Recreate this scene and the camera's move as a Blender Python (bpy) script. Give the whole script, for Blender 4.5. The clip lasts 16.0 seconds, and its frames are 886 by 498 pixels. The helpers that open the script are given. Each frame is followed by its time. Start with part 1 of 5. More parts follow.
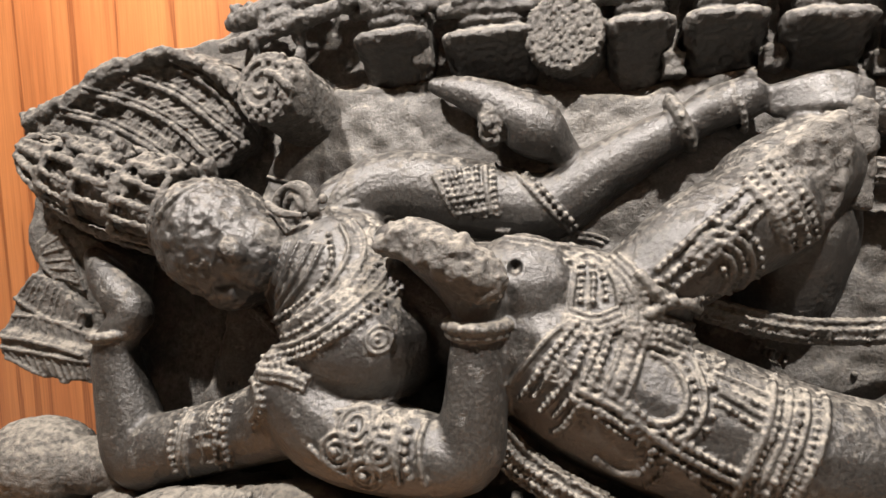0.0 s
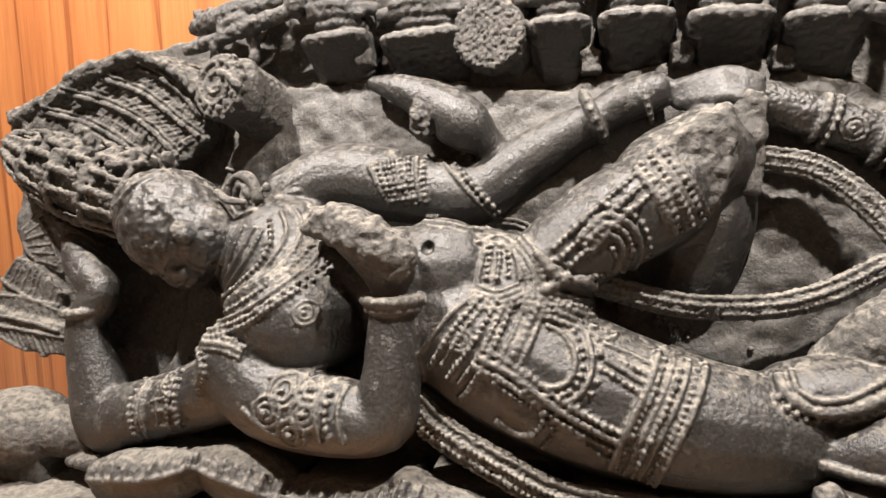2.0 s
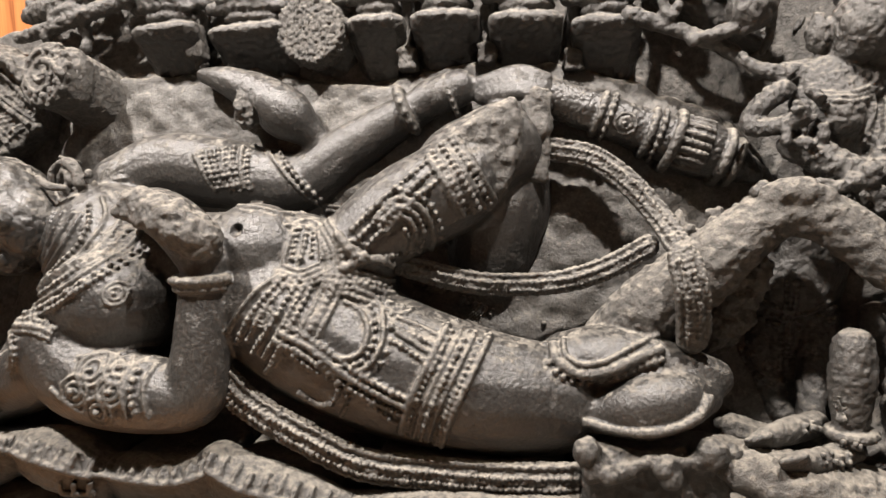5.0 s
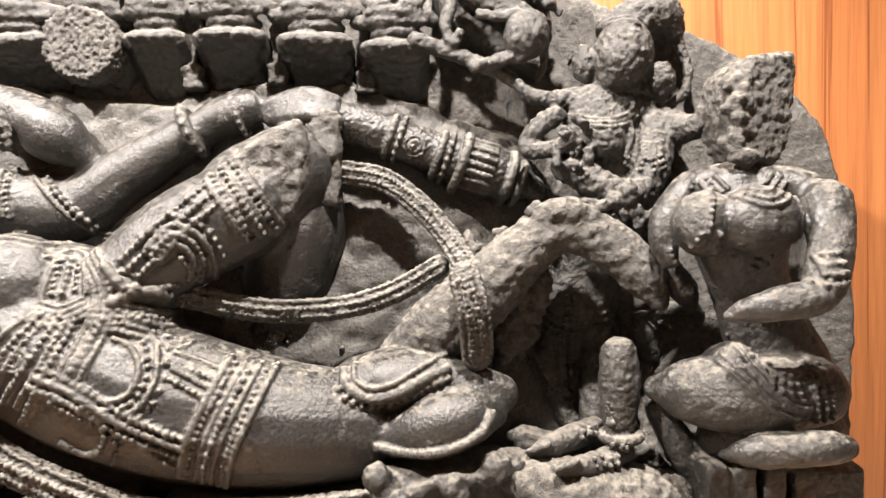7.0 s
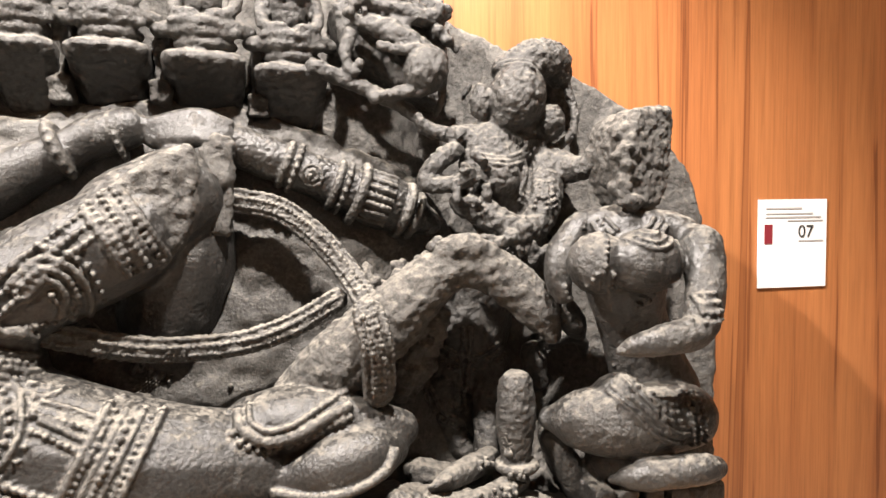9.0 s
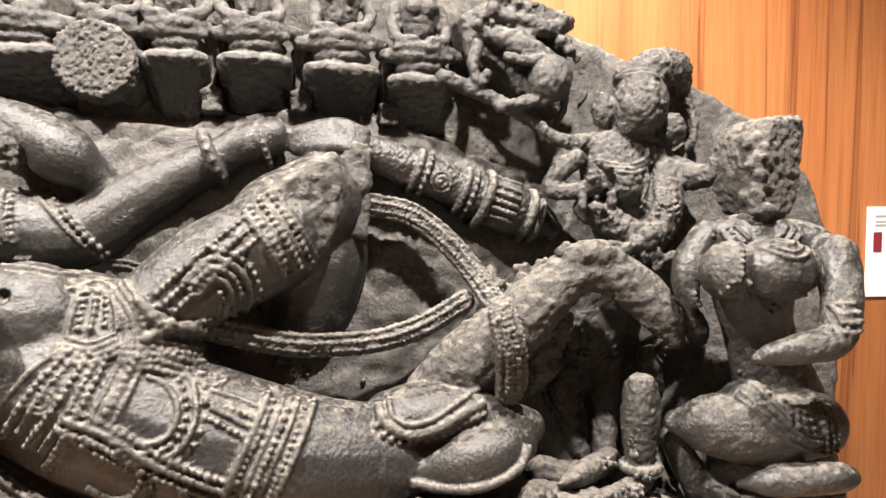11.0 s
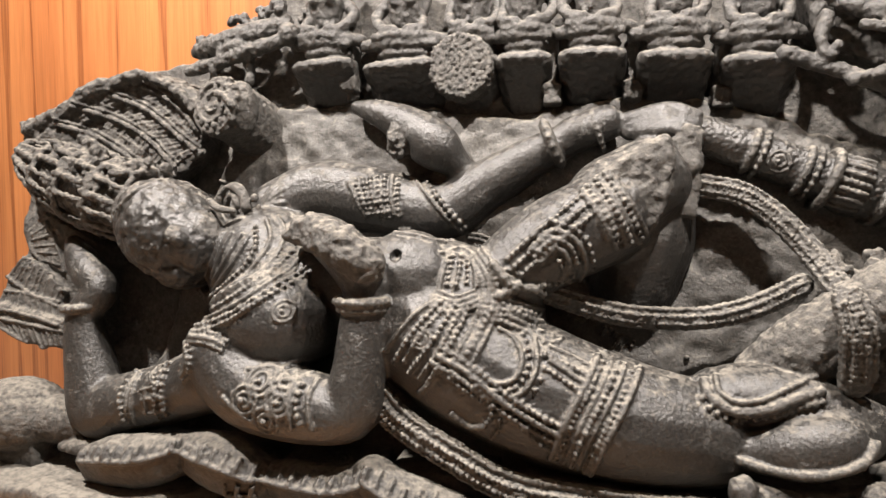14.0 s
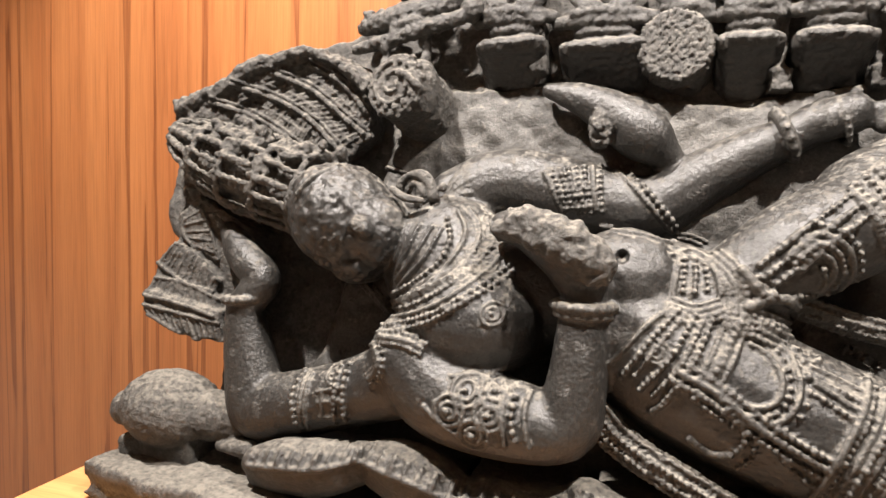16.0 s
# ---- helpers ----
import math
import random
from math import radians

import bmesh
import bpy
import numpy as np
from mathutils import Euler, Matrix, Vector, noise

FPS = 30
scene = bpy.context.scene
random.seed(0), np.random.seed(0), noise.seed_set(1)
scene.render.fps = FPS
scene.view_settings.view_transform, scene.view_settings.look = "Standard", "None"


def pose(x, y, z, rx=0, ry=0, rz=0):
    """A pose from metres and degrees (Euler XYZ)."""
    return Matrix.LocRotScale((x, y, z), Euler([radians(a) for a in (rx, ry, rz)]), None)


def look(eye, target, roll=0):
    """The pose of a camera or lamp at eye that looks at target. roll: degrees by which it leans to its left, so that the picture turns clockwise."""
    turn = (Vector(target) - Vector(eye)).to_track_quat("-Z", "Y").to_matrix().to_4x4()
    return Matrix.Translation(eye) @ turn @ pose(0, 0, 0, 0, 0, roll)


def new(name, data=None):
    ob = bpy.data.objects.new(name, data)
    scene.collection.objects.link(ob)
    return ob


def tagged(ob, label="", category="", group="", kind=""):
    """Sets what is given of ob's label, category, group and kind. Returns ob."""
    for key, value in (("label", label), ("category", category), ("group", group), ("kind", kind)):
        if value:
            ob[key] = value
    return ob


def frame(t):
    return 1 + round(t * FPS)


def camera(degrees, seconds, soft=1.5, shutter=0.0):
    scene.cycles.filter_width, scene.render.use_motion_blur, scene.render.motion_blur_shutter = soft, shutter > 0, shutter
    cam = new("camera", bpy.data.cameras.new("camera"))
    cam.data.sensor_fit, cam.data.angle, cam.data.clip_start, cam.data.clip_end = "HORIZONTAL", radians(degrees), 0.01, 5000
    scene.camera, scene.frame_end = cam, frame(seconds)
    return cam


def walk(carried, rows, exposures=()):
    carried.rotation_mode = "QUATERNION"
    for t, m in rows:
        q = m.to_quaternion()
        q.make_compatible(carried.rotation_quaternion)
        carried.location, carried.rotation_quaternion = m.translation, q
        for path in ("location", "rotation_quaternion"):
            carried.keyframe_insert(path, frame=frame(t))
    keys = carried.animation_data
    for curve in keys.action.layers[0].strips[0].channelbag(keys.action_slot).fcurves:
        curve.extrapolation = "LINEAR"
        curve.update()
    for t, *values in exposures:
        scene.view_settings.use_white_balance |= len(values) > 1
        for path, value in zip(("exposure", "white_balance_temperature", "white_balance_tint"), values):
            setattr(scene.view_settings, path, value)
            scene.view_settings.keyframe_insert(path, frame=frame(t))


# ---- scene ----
cam = camera(68.0, 16.0)
PATH = [
    (0, (0.0327, -0.0100, 1.4744), (-0.3761, 1.9379, 1.2787), -1.67),
    (0.5, (0.0867, -0.0202, 1.4651), (-0.3489, 1.9220, 1.2707), -1.45),
    (1, (0.1371, -0.0367, 1.4596), (-0.3106, 1.9038, 1.2748), -1.59),
    (1.5, (0.1651, -0.0560, 1.4600), (-0.3147, 1.8750, 1.2570), -1.29),
    (2, (0.1926, -0.0618, 1.4539), (-0.2905, 1.8692, 1.2591), -1.80),
    (2.5, (0.2225, -0.0638, 1.4483), (-0.2571, 1.8682, 1.2553), -1.69),
    (3, (0.2542, -0.0767, 1.4460), (-0.2289, 1.8543, 1.2521), -1.50),
    (3.2, (0.2699, -0.0803, 1.4480), (-0.2120, 1.8504, 1.2481), -1.39),
    (5.3, (0.4072, -0.0913, 1.4165), (0.1661, 1.8858, 1.2343), -1.65),
    (5.5, (0.4243, -0.0904, 1.4149), (0.2057, 1.8894, 1.2338), -1.78),
    (6, (0.4510, -0.0862, 1.4157), (0.3147, 1.9010, 1.2357), -1.82),
    (6.5, (0.4763, -0.0769, 1.4241), (0.4768, 1.9165, 1.2620), -2.18),
    (7, (0.4898, -0.0736, 1.4224), (0.6252, 1.9170, 1.2833), -2.34),
    (7.5, (0.4949, -0.0740, 1.4324), (0.7218, 1.9078, 1.2878), -2.04),
    (8, (0.4811, -0.0713, 1.4334), (0.8330, 1.8931, 1.3027), -2.32),
    (8.2, (0.4723, -0.0698, 1.4375), (0.8963, 1.8809, 1.3155), -2.18),
    (10.3, (0.3386, -0.0370, 1.4775), (0.9471, 1.8638, 1.3474), -0.44),
    (10.5, (0.3251, -0.0399, 1.4651), (0.9046, 1.8710, 1.3537), -0.84),
    (11, (0.3064, -0.0633, 1.4723), (0.7235, 1.8886, 1.3454), -0.30),
    (11.5, (0.2869, -0.0834, 1.4640), (0.5624, 1.8952, 1.3679), 0.32),
    (12, (0.2867, -0.0931, 1.4590), (0.4141, 1.9008, 1.3671), 0.33),
    (12.5, (0.2932, -0.0878, 1.4492), (0.2676, 1.9088, 1.3368), 0.24),
    (13, (0.2881, -0.0967, 1.4463), (0.0800, 1.8892, 1.3328), -0.04),
    (13.5, (0.2946, -0.1192, 1.4427), (-0.0423, 1.8492, 1.3334), -0.15),
    (14, (0.2660, -0.1496, 1.4408), (-0.2143, 1.7879, 1.3166), 0.01),
    (14.5, (0.1858, -0.1641, 1.4385), (-0.3968, 1.7442, 1.3011), 0.40),
    (15, (0.1103, -0.1549, 1.4364), (-0.4934, 1.7465, 1.2933), 0.64),
    (15.5, (0.0453, -0.1423, 1.4377), (-0.5739, 1.7546, 1.3026), 1.19),
    (16, (-0.0193, -0.1171, 1.4355), (-0.6051, 1.7897, 1.2913), 1.69),
]
GAIN = [(0, -0.16), (3, -0.09), (5.5, -0.17), (6, -0.11), (6.5, 0.15), (7, 0.35), (7.5, 0.4), (8, 0.3), (10.5, 0.15), (11, 0.1), (11.5, -0.1), (12, -0.33), (12.5, -0.45), (13.5, -0.17), (14, -0.17), (14.5, -0.30), (15, -0.35), (15.5, -0.22), (16, -0.12)]
walk(cam, [(t, look(eye, target, roll)) for t, eye, target, roll in PATH], GAIN)

# ---- light ----
world = bpy.data.worlds.new("gallery_dim_air")
scene.world = world
world.use_nodes = True
world.node_tree.nodes["Background"].inputs[0].default_value = (1.0, 0.93, 0.86, 1)
world.node_tree.nodes["Background"].inputs[1].default_value = 0.33


def spot(name, eye, target, watts, degrees, size, colour, blend=0.6):
    data = bpy.data.lights.new(name, "SPOT")
    data.energy, data.spot_size, data.spot_blend = watts, radians(degrees), blend
    data.shadow_soft_size, data.color = size, colour
    ob = new(name, data)
    ob.matrix_world = look(eye, target)
    return ob


WARM = (1.0, 0.912, 0.845)
spot("ceiling_spot_light", (-0.80, 0.25, 2.95), (-0.50, 0.95, 1.2), 570, 132, 0.035, WARM, 0.45)
spot("ceiling_spot_light", (0.62, 0.25, 2.95), (0.54, 0.90, 1.1), 505, 88, 0.035, WARM, 0.7)


# ---- materials ----
def nodes_of(name):
    mat = bpy.data.materials.new(name)
    mat.use_nodes = True
    nt = mat.node_tree
    return mat, nt, nt.nodes["Principled BSDF"]


def put(nt, kind, **values):
    node = nt.nodes.new(kind)
    for key, value in values.items():
        if key in node.inputs:
            node.inputs[key].default_value = value
    return node


def ramp(nt, source, stops):
    node = nt.nodes.new("ShaderNodeValToRGB")
    while len(node.color_ramp.elements) < len(stops):
        node.color_ramp.elements.new(0.5)
    for el, (pos, col) in zip(node.color_ramp.elements, stops):
        el.position, el.color = pos, (*col, 1) if len(col) == 3 else col
    nt.links.new(source, node.inputs[0])
    return node


def grey(v):
    return (v, v, v)


def stone_material(name, dark, light, dust, dust_amount, rough, bump, grain=160.0, settle=0.2):
    """Schist: mottled base, pale dust in patches, fine pitted relief."""
    mat, nt, bsdf = nodes_of(name)
    co = put(nt, "ShaderNodeTexCoord").outputs["Object"]
    big = put(nt, "ShaderNodeTexNoise", Scale=7.0, Detail=6.0, Roughness=0.65)
    fine = put(nt, "ShaderNodeTexNoise", Scale=grain, Detail=5.0, Roughness=0.72)
    mid = put(nt, "ShaderNodeTexNoise", Scale=85.0, Detail=6.0, Roughness=0.7)
    pits = put(nt, "ShaderNodeTexVoronoi", Scale=grain * 0.55)
    for node in (big, fine, mid, pits):
        nt.links.new(co, node.inputs["Vector"])
    base = ramp(nt, big.outputs[0], [(0.3, dark), (0.7, light)])
    speck = ramp(nt, fine.outputs[0], [(0.36, grey(0.45)), (0.66, grey(1.45))])
    mul = put(nt, "ShaderNodeMix")
    mul.data_type, mul.blend_type = "RGBA", "MULTIPLY"
    mul.inputs[0].default_value = 1.0
    nt.links.new(base.outputs[0], mul.inputs[6])
    nt.links.new(speck.outputs[0], mul.inputs[7])
    # dust lies in patches and settles where the stone faces up
    geo = put(nt, "ShaderNodeNewGeometry")
    sep = put(nt, "ShaderNodeSeparateXYZ")
    nt.links.new(geo.outputs["Normal"], sep.inputs[0])
    up = put(nt, "ShaderNodeMapRange")
    up.inputs[1].default_value, up.inputs[2].default_value = 0.2, 1.0
    up.inputs[3].default_value, up.inputs[4].default_value = 0.0, settle
    nt.links.new(sep.outputs[2], up.inputs[0])
    add = put(nt, "ShaderNodeMath")
    add.operation = "ADD"
    nt.links.new(mid.outputs[0], add.inputs[0])
    nt.links.new(up.outputs[0], add.inputs[1])
    mask = ramp(nt, add.outputs[0], [(0.62 - dust_amount, grey(0.0)), (0.86 - dust_amount, grey(1.0))])
    mix = put(nt, "ShaderNodeMix")
    mix.data_type = "RGBA"
    nt.links.new(mask.outputs[0], mix.inputs[0])
    nt.links.new(mul.outputs[2], mix.inputs[6])
    mix.inputs[7].default_value = (*dust, 1)
    nt.links.new(mix.outputs[2], bsdf.inputs["Base Color"])
    rr = put(nt, "ShaderNodeMapRange")
    rr.inputs[3].default_value, rr.inputs[4].default_value = rough, min(1.0, rough + 0.4)
    nt.links.new(mask.outputs[0], rr.inputs[0])
    nt.links.new(rr.outputs[0], bsdf.inputs["Roughness"])
    bsdf.inputs["Specular IOR Level"].default_value = 0.55
    h = put(nt, "ShaderNodeMath")
    h.operation = "ADD"
    nt.links.new(fine.outputs[0], h.inputs[0])
    nt.links.new(mid.outputs[0], h.inputs[1])
    h2 = put(nt, "ShaderNodeMath")
    h2.operation = "ADD"
    pit = ramp(nt, pits.outputs["Distance"], [(0.0, grey(0.0)), (0.25, grey(0.35))])
    nt.links.new(h.outputs[0], h2.inputs[0])
    nt.links.new(pit.outputs[0], h2.inputs[1])
    bmp = put(nt, "ShaderNodeBump", Strength=bump, Distance=0.005)
    nt.links.new(h2.outputs[0], bmp.inputs["Height"])
    nt.links.new(bmp.outputs[0], bsdf.inputs["Normal"])
    return mat


STONE = stone_material("polished_dark_schist", (0.0125, 0.0118, 0.0110), (0.030, 0.0284, 0.0258), (0.105, 0.096, 0.081), 0.0, 0.41, 0.29, 230.0)
CARVED = stone_material("dusty_carved_schist", (0.026, 0.0243, 0.0215), (0.066, 0.061, 0.053), (0.180, 0.165, 0.138), 0.02, 0.52, 0.5, 180.0, 0.28)
ROUGH = stone_material("rough_broken_schist", (0.036, 0.0336, 0.0300), (0.078, 0.072, 0.063), (0.185, 0.169, 0.142), 0.03, 0.62, 1.0, 90.0, 0.25)
WORN = stone_material("weathered_schist", (0.020, 0.0188, 0.0170), (0.047, 0.0438, 0.0388), (0.145, 0.1325, 0.111), 0.01, 0.50, 0.65, 120.0, 0.28)


def wood_material(name, along, pale, deep, streak, scale=1.0):
    """Veneer with long straight grain; along is the axis of the grain."""
    mat, nt, bsdf = nodes_of(name)
    co = put(nt, "ShaderNodeTexCoord").outputs["Object"]
    stretch = [10.0 * scale, 10.0 * scale, 10.0 * scale]
    stretch[along] = 0.24
    mp = put(nt, "ShaderNodeMapping")
    mp.inputs["Scale"].default_value = stretch
    nt.links.new(co, mp.inputs["Vector"])
    broad = put(nt, "ShaderNodeTexNoise", Scale=1.0, Detail=3.0, Roughness=0.5)
    veins = put(nt, "ShaderNodeTexNoise", Scale=1.5, Detail=4.0, Roughness=0.62, Distortion=1.3)
    pores = put(nt, "ShaderNodeTexNoise", Scale=16.0, Detail=4.0, Roughness=0.7)
    for node in (broad, veins, pores):
        nt.links.new(mp.outputs[0], node.inputs["Vector"])
    base = ramp(nt, broad.outputs[0], [(0.32, deep), (0.68, pale)])
    lines = ramp(nt, veins.outputs[0], [(0.34, grey(0.55)), (0.385, grey(0.95)), (0.405, grey(0.30)), (0.50, grey(0.0))])
    mix = put(nt, "ShaderNodeMix")
    mix.data_type = "RGBA"
    nt.links.new(lines.outputs[0], mix.inputs[0])
    nt.links.new(base.outputs[0], mix.inputs[6])
    mix.inputs[7].default_value = (*streak, 1)
    fleck = ramp(nt, pores.outputs[0], [(0.35, grey(0.80)), (0.6, grey(1.06))])
    mul = put(nt, "ShaderNodeMix")
    mul.data_type, mul.blend_type = "RGBA", "MULTIPLY"
    mul.inputs[0].default_value = 1.0
    nt.links.new(mix.outputs[2], mul.inputs[6])
    nt.links.new(fleck.outputs[0], mul.inputs[7])
    nt.links.new(mul.outputs[2], bsdf.inputs["Base Color"])
    bsdf.inputs["Roughness"].default_value = 0.42
    bmp = put(nt, "ShaderNodeBump", Strength=0.06, Distance=0.002)
    nt.links.new(pores.outputs[0], bmp.inputs["Height"])
    nt.links.new(bmp.outputs[0], bsdf.inputs["Normal"])
    return mat


PANEL = wood_material("teak_veneer", 2, (0.365, 0.142, 0.048), (0.300, 0.106, 0.035), (0.15, 0.045, 0.014))
TOP = wood_material("pale_teak_top", 0, (0.66, 0.36, 0.15), (0.55, 0.27, 0.10), (0.34, 0.14, 0.05))


def plain_material(name, colour, rough=0.6):
    mat, nt, bsdf = nodes_of(name)
    co = put(nt, "ShaderNodeTexCoord").outputs["Object"]
    tex = put(nt, "ShaderNodeTexNoise", Scale=6.0, Detail=4.0)
    nt.links.new(co, tex.inputs["Vector"])
    col = ramp(nt, tex.outputs[0], [(0.3, tuple(c * 0.93 for c in colour)), (0.7, colour)])
    nt.links.new(col.outputs[0], bsdf.inputs["Base Color"])
    bsdf.inputs["Roughness"].default_value = rough
    return mat


PAPER = plain_material("white_card", (0.80, 0.79, 0.78), 0.5)
INK = plain_material("black_ink", (0.03, 0.03, 0.03))
GREYINK = plain_material("grey_ink", (0.35, 0.34, 0.33))
REDINK = plain_material("dark_red_ink", (0.17, 0.012, 0.02))
# finishes of the unseen room sides, kept pale to bounce fill light
BOUNCE_PLASTER = plain_material("off_white_bounce_plaster", (0.80, 0.76, 0.69), 0.9)
BOUNCE_FLOOR = plain_material("pale_bounce_floor", (0.58, 0.54, 0.48), 0.5)


# ---- shapes ----
class Shape:
    """Vertices and faces gathered for one mesh."""

    def __init__(self):
        self.v, self.f, self.m = [], [], []

    def add(self, verts, faces, mat=0):
        n = len(self.v)
        self.v.extend(tuple(p) for p in verts)
        self.f.extend(tuple(i + n for i in face) for face in faces)
        self.m.extend([mat] * len(faces))

    def mesh(self, name, mats, smooth=True):
        me = bpy.data.meshes.new(name)
        me.from_pydata(self.v, [], self.f)
        for mat in mats:
            me.materials.append(mat)
        me.polygons.foreach_set("material_index", self.m)
        me.polygons.foreach_set("use_smooth", [smooth] * len(self.f))
        me.update()
        return me

    def rings(self, rings, mat=0, closed=True):
        """A skin through rings of equal count, with its ends closed."""
        k = len(rings[0])
        faces = []
        for i in range(len(rings) - 1):
            for j in range(k):
                a, b = i * k + j, i * k + (j + 1) % k
                faces.append((a, b, b + k, a + k))
        if closed:
            faces.append(tuple(range(k))[::-1])
            faces.append(tuple((len(rings) - 1) * k + j for j in range(k)))
        self.add([p for ring in rings for p in ring], faces, mat)

    def tube(self, pts, seg=16, steps=5, flat=1.0, mat=0, cap=True):
        """A round limb through (x, y, z, r); flat squeezes it in depth."""
        path = spline(pts, steps)
        rings = []
        n = len(path)
        if cap:
            d0 = (path[0][0] - path[1][0]).normalized()
            d1 = (path[-1][0] - path[-2][0]).normalized()
            head = [(path[0][0] + d0 * path[0][1] * math.sin(a), max(path[0][1] * math.cos(a), 1e-4)) for a in (1.5, 1.1, 0.7, 0.35)]
            tail = [(path[-1][0] + d1 * path[-1][1] * math.sin(a), max(path[-1][1] * math.cos(a), 1e-4)) for a in (0.35, 0.7, 1.1, 1.5)]
            path = head + path + tail
            n = len(path)
        side = None
        for i, (p, r) in enumerate(path):
            d = (path[min(i + 1, n - 1)][0] - path[max(i - 1, 0)][0]).normalized()
            if side is None:
                side = d.cross(Vector((0, 1, 0)))
                if side.length < 0.05:
                    side = d.cross(Vector((1, 0, 0)))
            side = (side - d * side.dot(d)).normalized()
            other = d.cross(side)
            ring = []
            for j in range(seg):
                a = 2 * math.pi * j / seg
                q = side * (math.cos(a) * r) + other * (math.sin(a) * r)
                ring.append((p.x + q.x, p.y + q.y * flat, p.z + q.z))
            rings.append(ring)
        self.rings(rings, mat)

    def ball(self, c, r, turn=(0, 0, 0), seg=16, half=10, mat=0):
        """An ellipsoid with half-axes r, turned by degrees."""
        m = Euler([radians(a) for a in turn]).to_matrix()
        rings = []
        for i in range(half + 1):
            th = math.pi * (0.02 + 0.96 * i / half)
            ring = []
            for j in range(seg):
                a = 2 * math.pi * j / seg
                q = m @ Vector((r[0] * math.sin(th) * math.cos(a), r[1] * math.sin(th) * math.sin(a), -r[2] * math.cos(th)))
                ring.append((c[0] + q.x, c[1] + q.y, c[2] + q.z))
            rings.append(ring)
        self.rings(rings, mat)

    def box(self, c, size, turn=(0, 0, 0), mat=0, chamfer=0.12):
        """A block with softened edges."""
        m = Euler([radians(a) for a in turn]).to_matrix()
        x, y, z = (s / 2 for s in size)
        e = chamfer * min(x, y, z)
        rings = []
        for zz, k in ((-z, 1), (-z + e, 0), (z - e, 0), (z, 1)):
            xx, yy = x - k * e, y - k * e
            ring = [(xx - e, -yy), (xx, -yy + e), (xx, yy - e), (xx - e, yy), (-xx + e, yy), (-xx, yy - e), (-xx, -yy + e), (-xx + e, -yy)]
            out = []
            for px, py in ring:
                q = m @ Vector((px, py, zz))
                out.append((c[0] + q.x, c[1] + q.y, c[2] + q.z))
            rings.append(out)
        self.rings(rings, mat)

    def prism(self, outline, front, back, mat=0, bevel=0.0):
        """A slab cut to an outline of (x, z); front and back give y by z."""
        cx = sum(p[0] for p in outline) / len(outline)
        cz = sum(p[1] for p in outline) / len(outline)

        def shrink(p, d):
            v = Vector((p[0] - cx, p[1] - cz))
            v *= max(0.0, 1 - d / max(v.length, 1e-6))
            return cx + v.x, cz + v.y

        rings = [[(x, front(z, x), z) for x, z in (shrink(p, bevel) for p in outline)],
                 [(x, front(z, x) + bevel, z) for x, z in outline],
                 [(x, back(z, x), z) for x, z in outline]]
        self.rings(rings, mat)


def spline(pts, steps):
    """Catmull-Rom through (x, y, z, r): a list of (point, radius)."""
    p = [Vector(q) for q in pts]
    p = [p[0] * 2 - p[1]] + p + [p[-1] * 2 - p[-2]]
    out = []
    for i in range(1, len(p) - 2):
        for s in range(steps):
            t = s / steps
            a, b, c, d = p[i - 1], p[i], p[i + 1], p[i + 2]
            q = 0.5 * (2 * b + (c - a) * t + (2 * a - 5 * b + 4 * c - d) * t * t + (3 * b - a - 3 * c + d) * t ** 3)
            out.append(q)
    out.append(p[-2])
    return [(Vector(q[:3]), max(q[3], 1e-4)) for q in out]


def melt(shape, voxel, smooth=4, worn=0.0, worn_size=0.03, dents=()):
    """Fuse overlapping solids into one skin, soften it and wear it down."""
    me = shape.mesh("melt", [])
    ob = new("melt", me)
    mod = ob.modifiers.new("fuse", "REMESH")
    mod.mode, mod.voxel_size = "VOXEL", voxel
    mod = ob.modifiers.new("soften", "SMOOTH")
    mod.iterations, mod.factor = smooth, 0.5
    dg = bpy.context.evaluated_depsgraph_get()
    got = bpy.data.meshes.new_from_object(ob.evaluated_get(dg))
    out = Shape()
    n = len(got.vertices)
    co = np.empty(n * 3)
    got.vertices.foreach_get("co", co)
    co = co.reshape(-1, 3)
    if worn:
        no = np.empty(n * 3)
        got.vertices.foreach_get("normal", no)
        no = no.reshape(-1, 3)
        amt = np.array([noise.fractal(Vector(p) / worn_size, 1.0, 2.0, 3) for p in co])
        co = co + no * (amt * worn)[:, None]
    for c, radius, deep in dents:
        off = co - np.array(c)
        far = np.hypot(off[:, 0], off[:, 2]) / radius + (np.abs(off[:, 1]) > 0.07)
        co[:, 1] += deep * np.clip(1 - far * far, 0, 1)
    out.v = [tuple(p) for p in co]
    out.f = [tuple(q.vertices) for q in got.polygons]
    out.m = [0] * len(out.f)
    bpy.data.objects.remove(ob)
    bpy.data.meshes.remove(me)
    bpy.data.meshes.remove(got)
    return out


from mathutils.bvhtree import BVHTree
from mathutils.kdtree import KDTree

GROUND = []


def ground(shape):
    """Let later ornament lie on this shape."""
    GROUND.append(BVHTree.FromPolygons(shape.v, shape.f))
    return shape


def drop(x, z, fallback):
    """The frontmost stone at (x, z): its y and normal."""
    best, nor = None, Vector((0, -1, 0))
    for tree in GROUND:
        hit, n, _, _ = tree.ray_cast(Vector((x, fallback - 0.10, z)), Vector((0, 1, 0)))
        if hit is not None and (best is None or hit.y < best):
            best, nor = hit.y, n
    return (fallback if best is None else best), nor


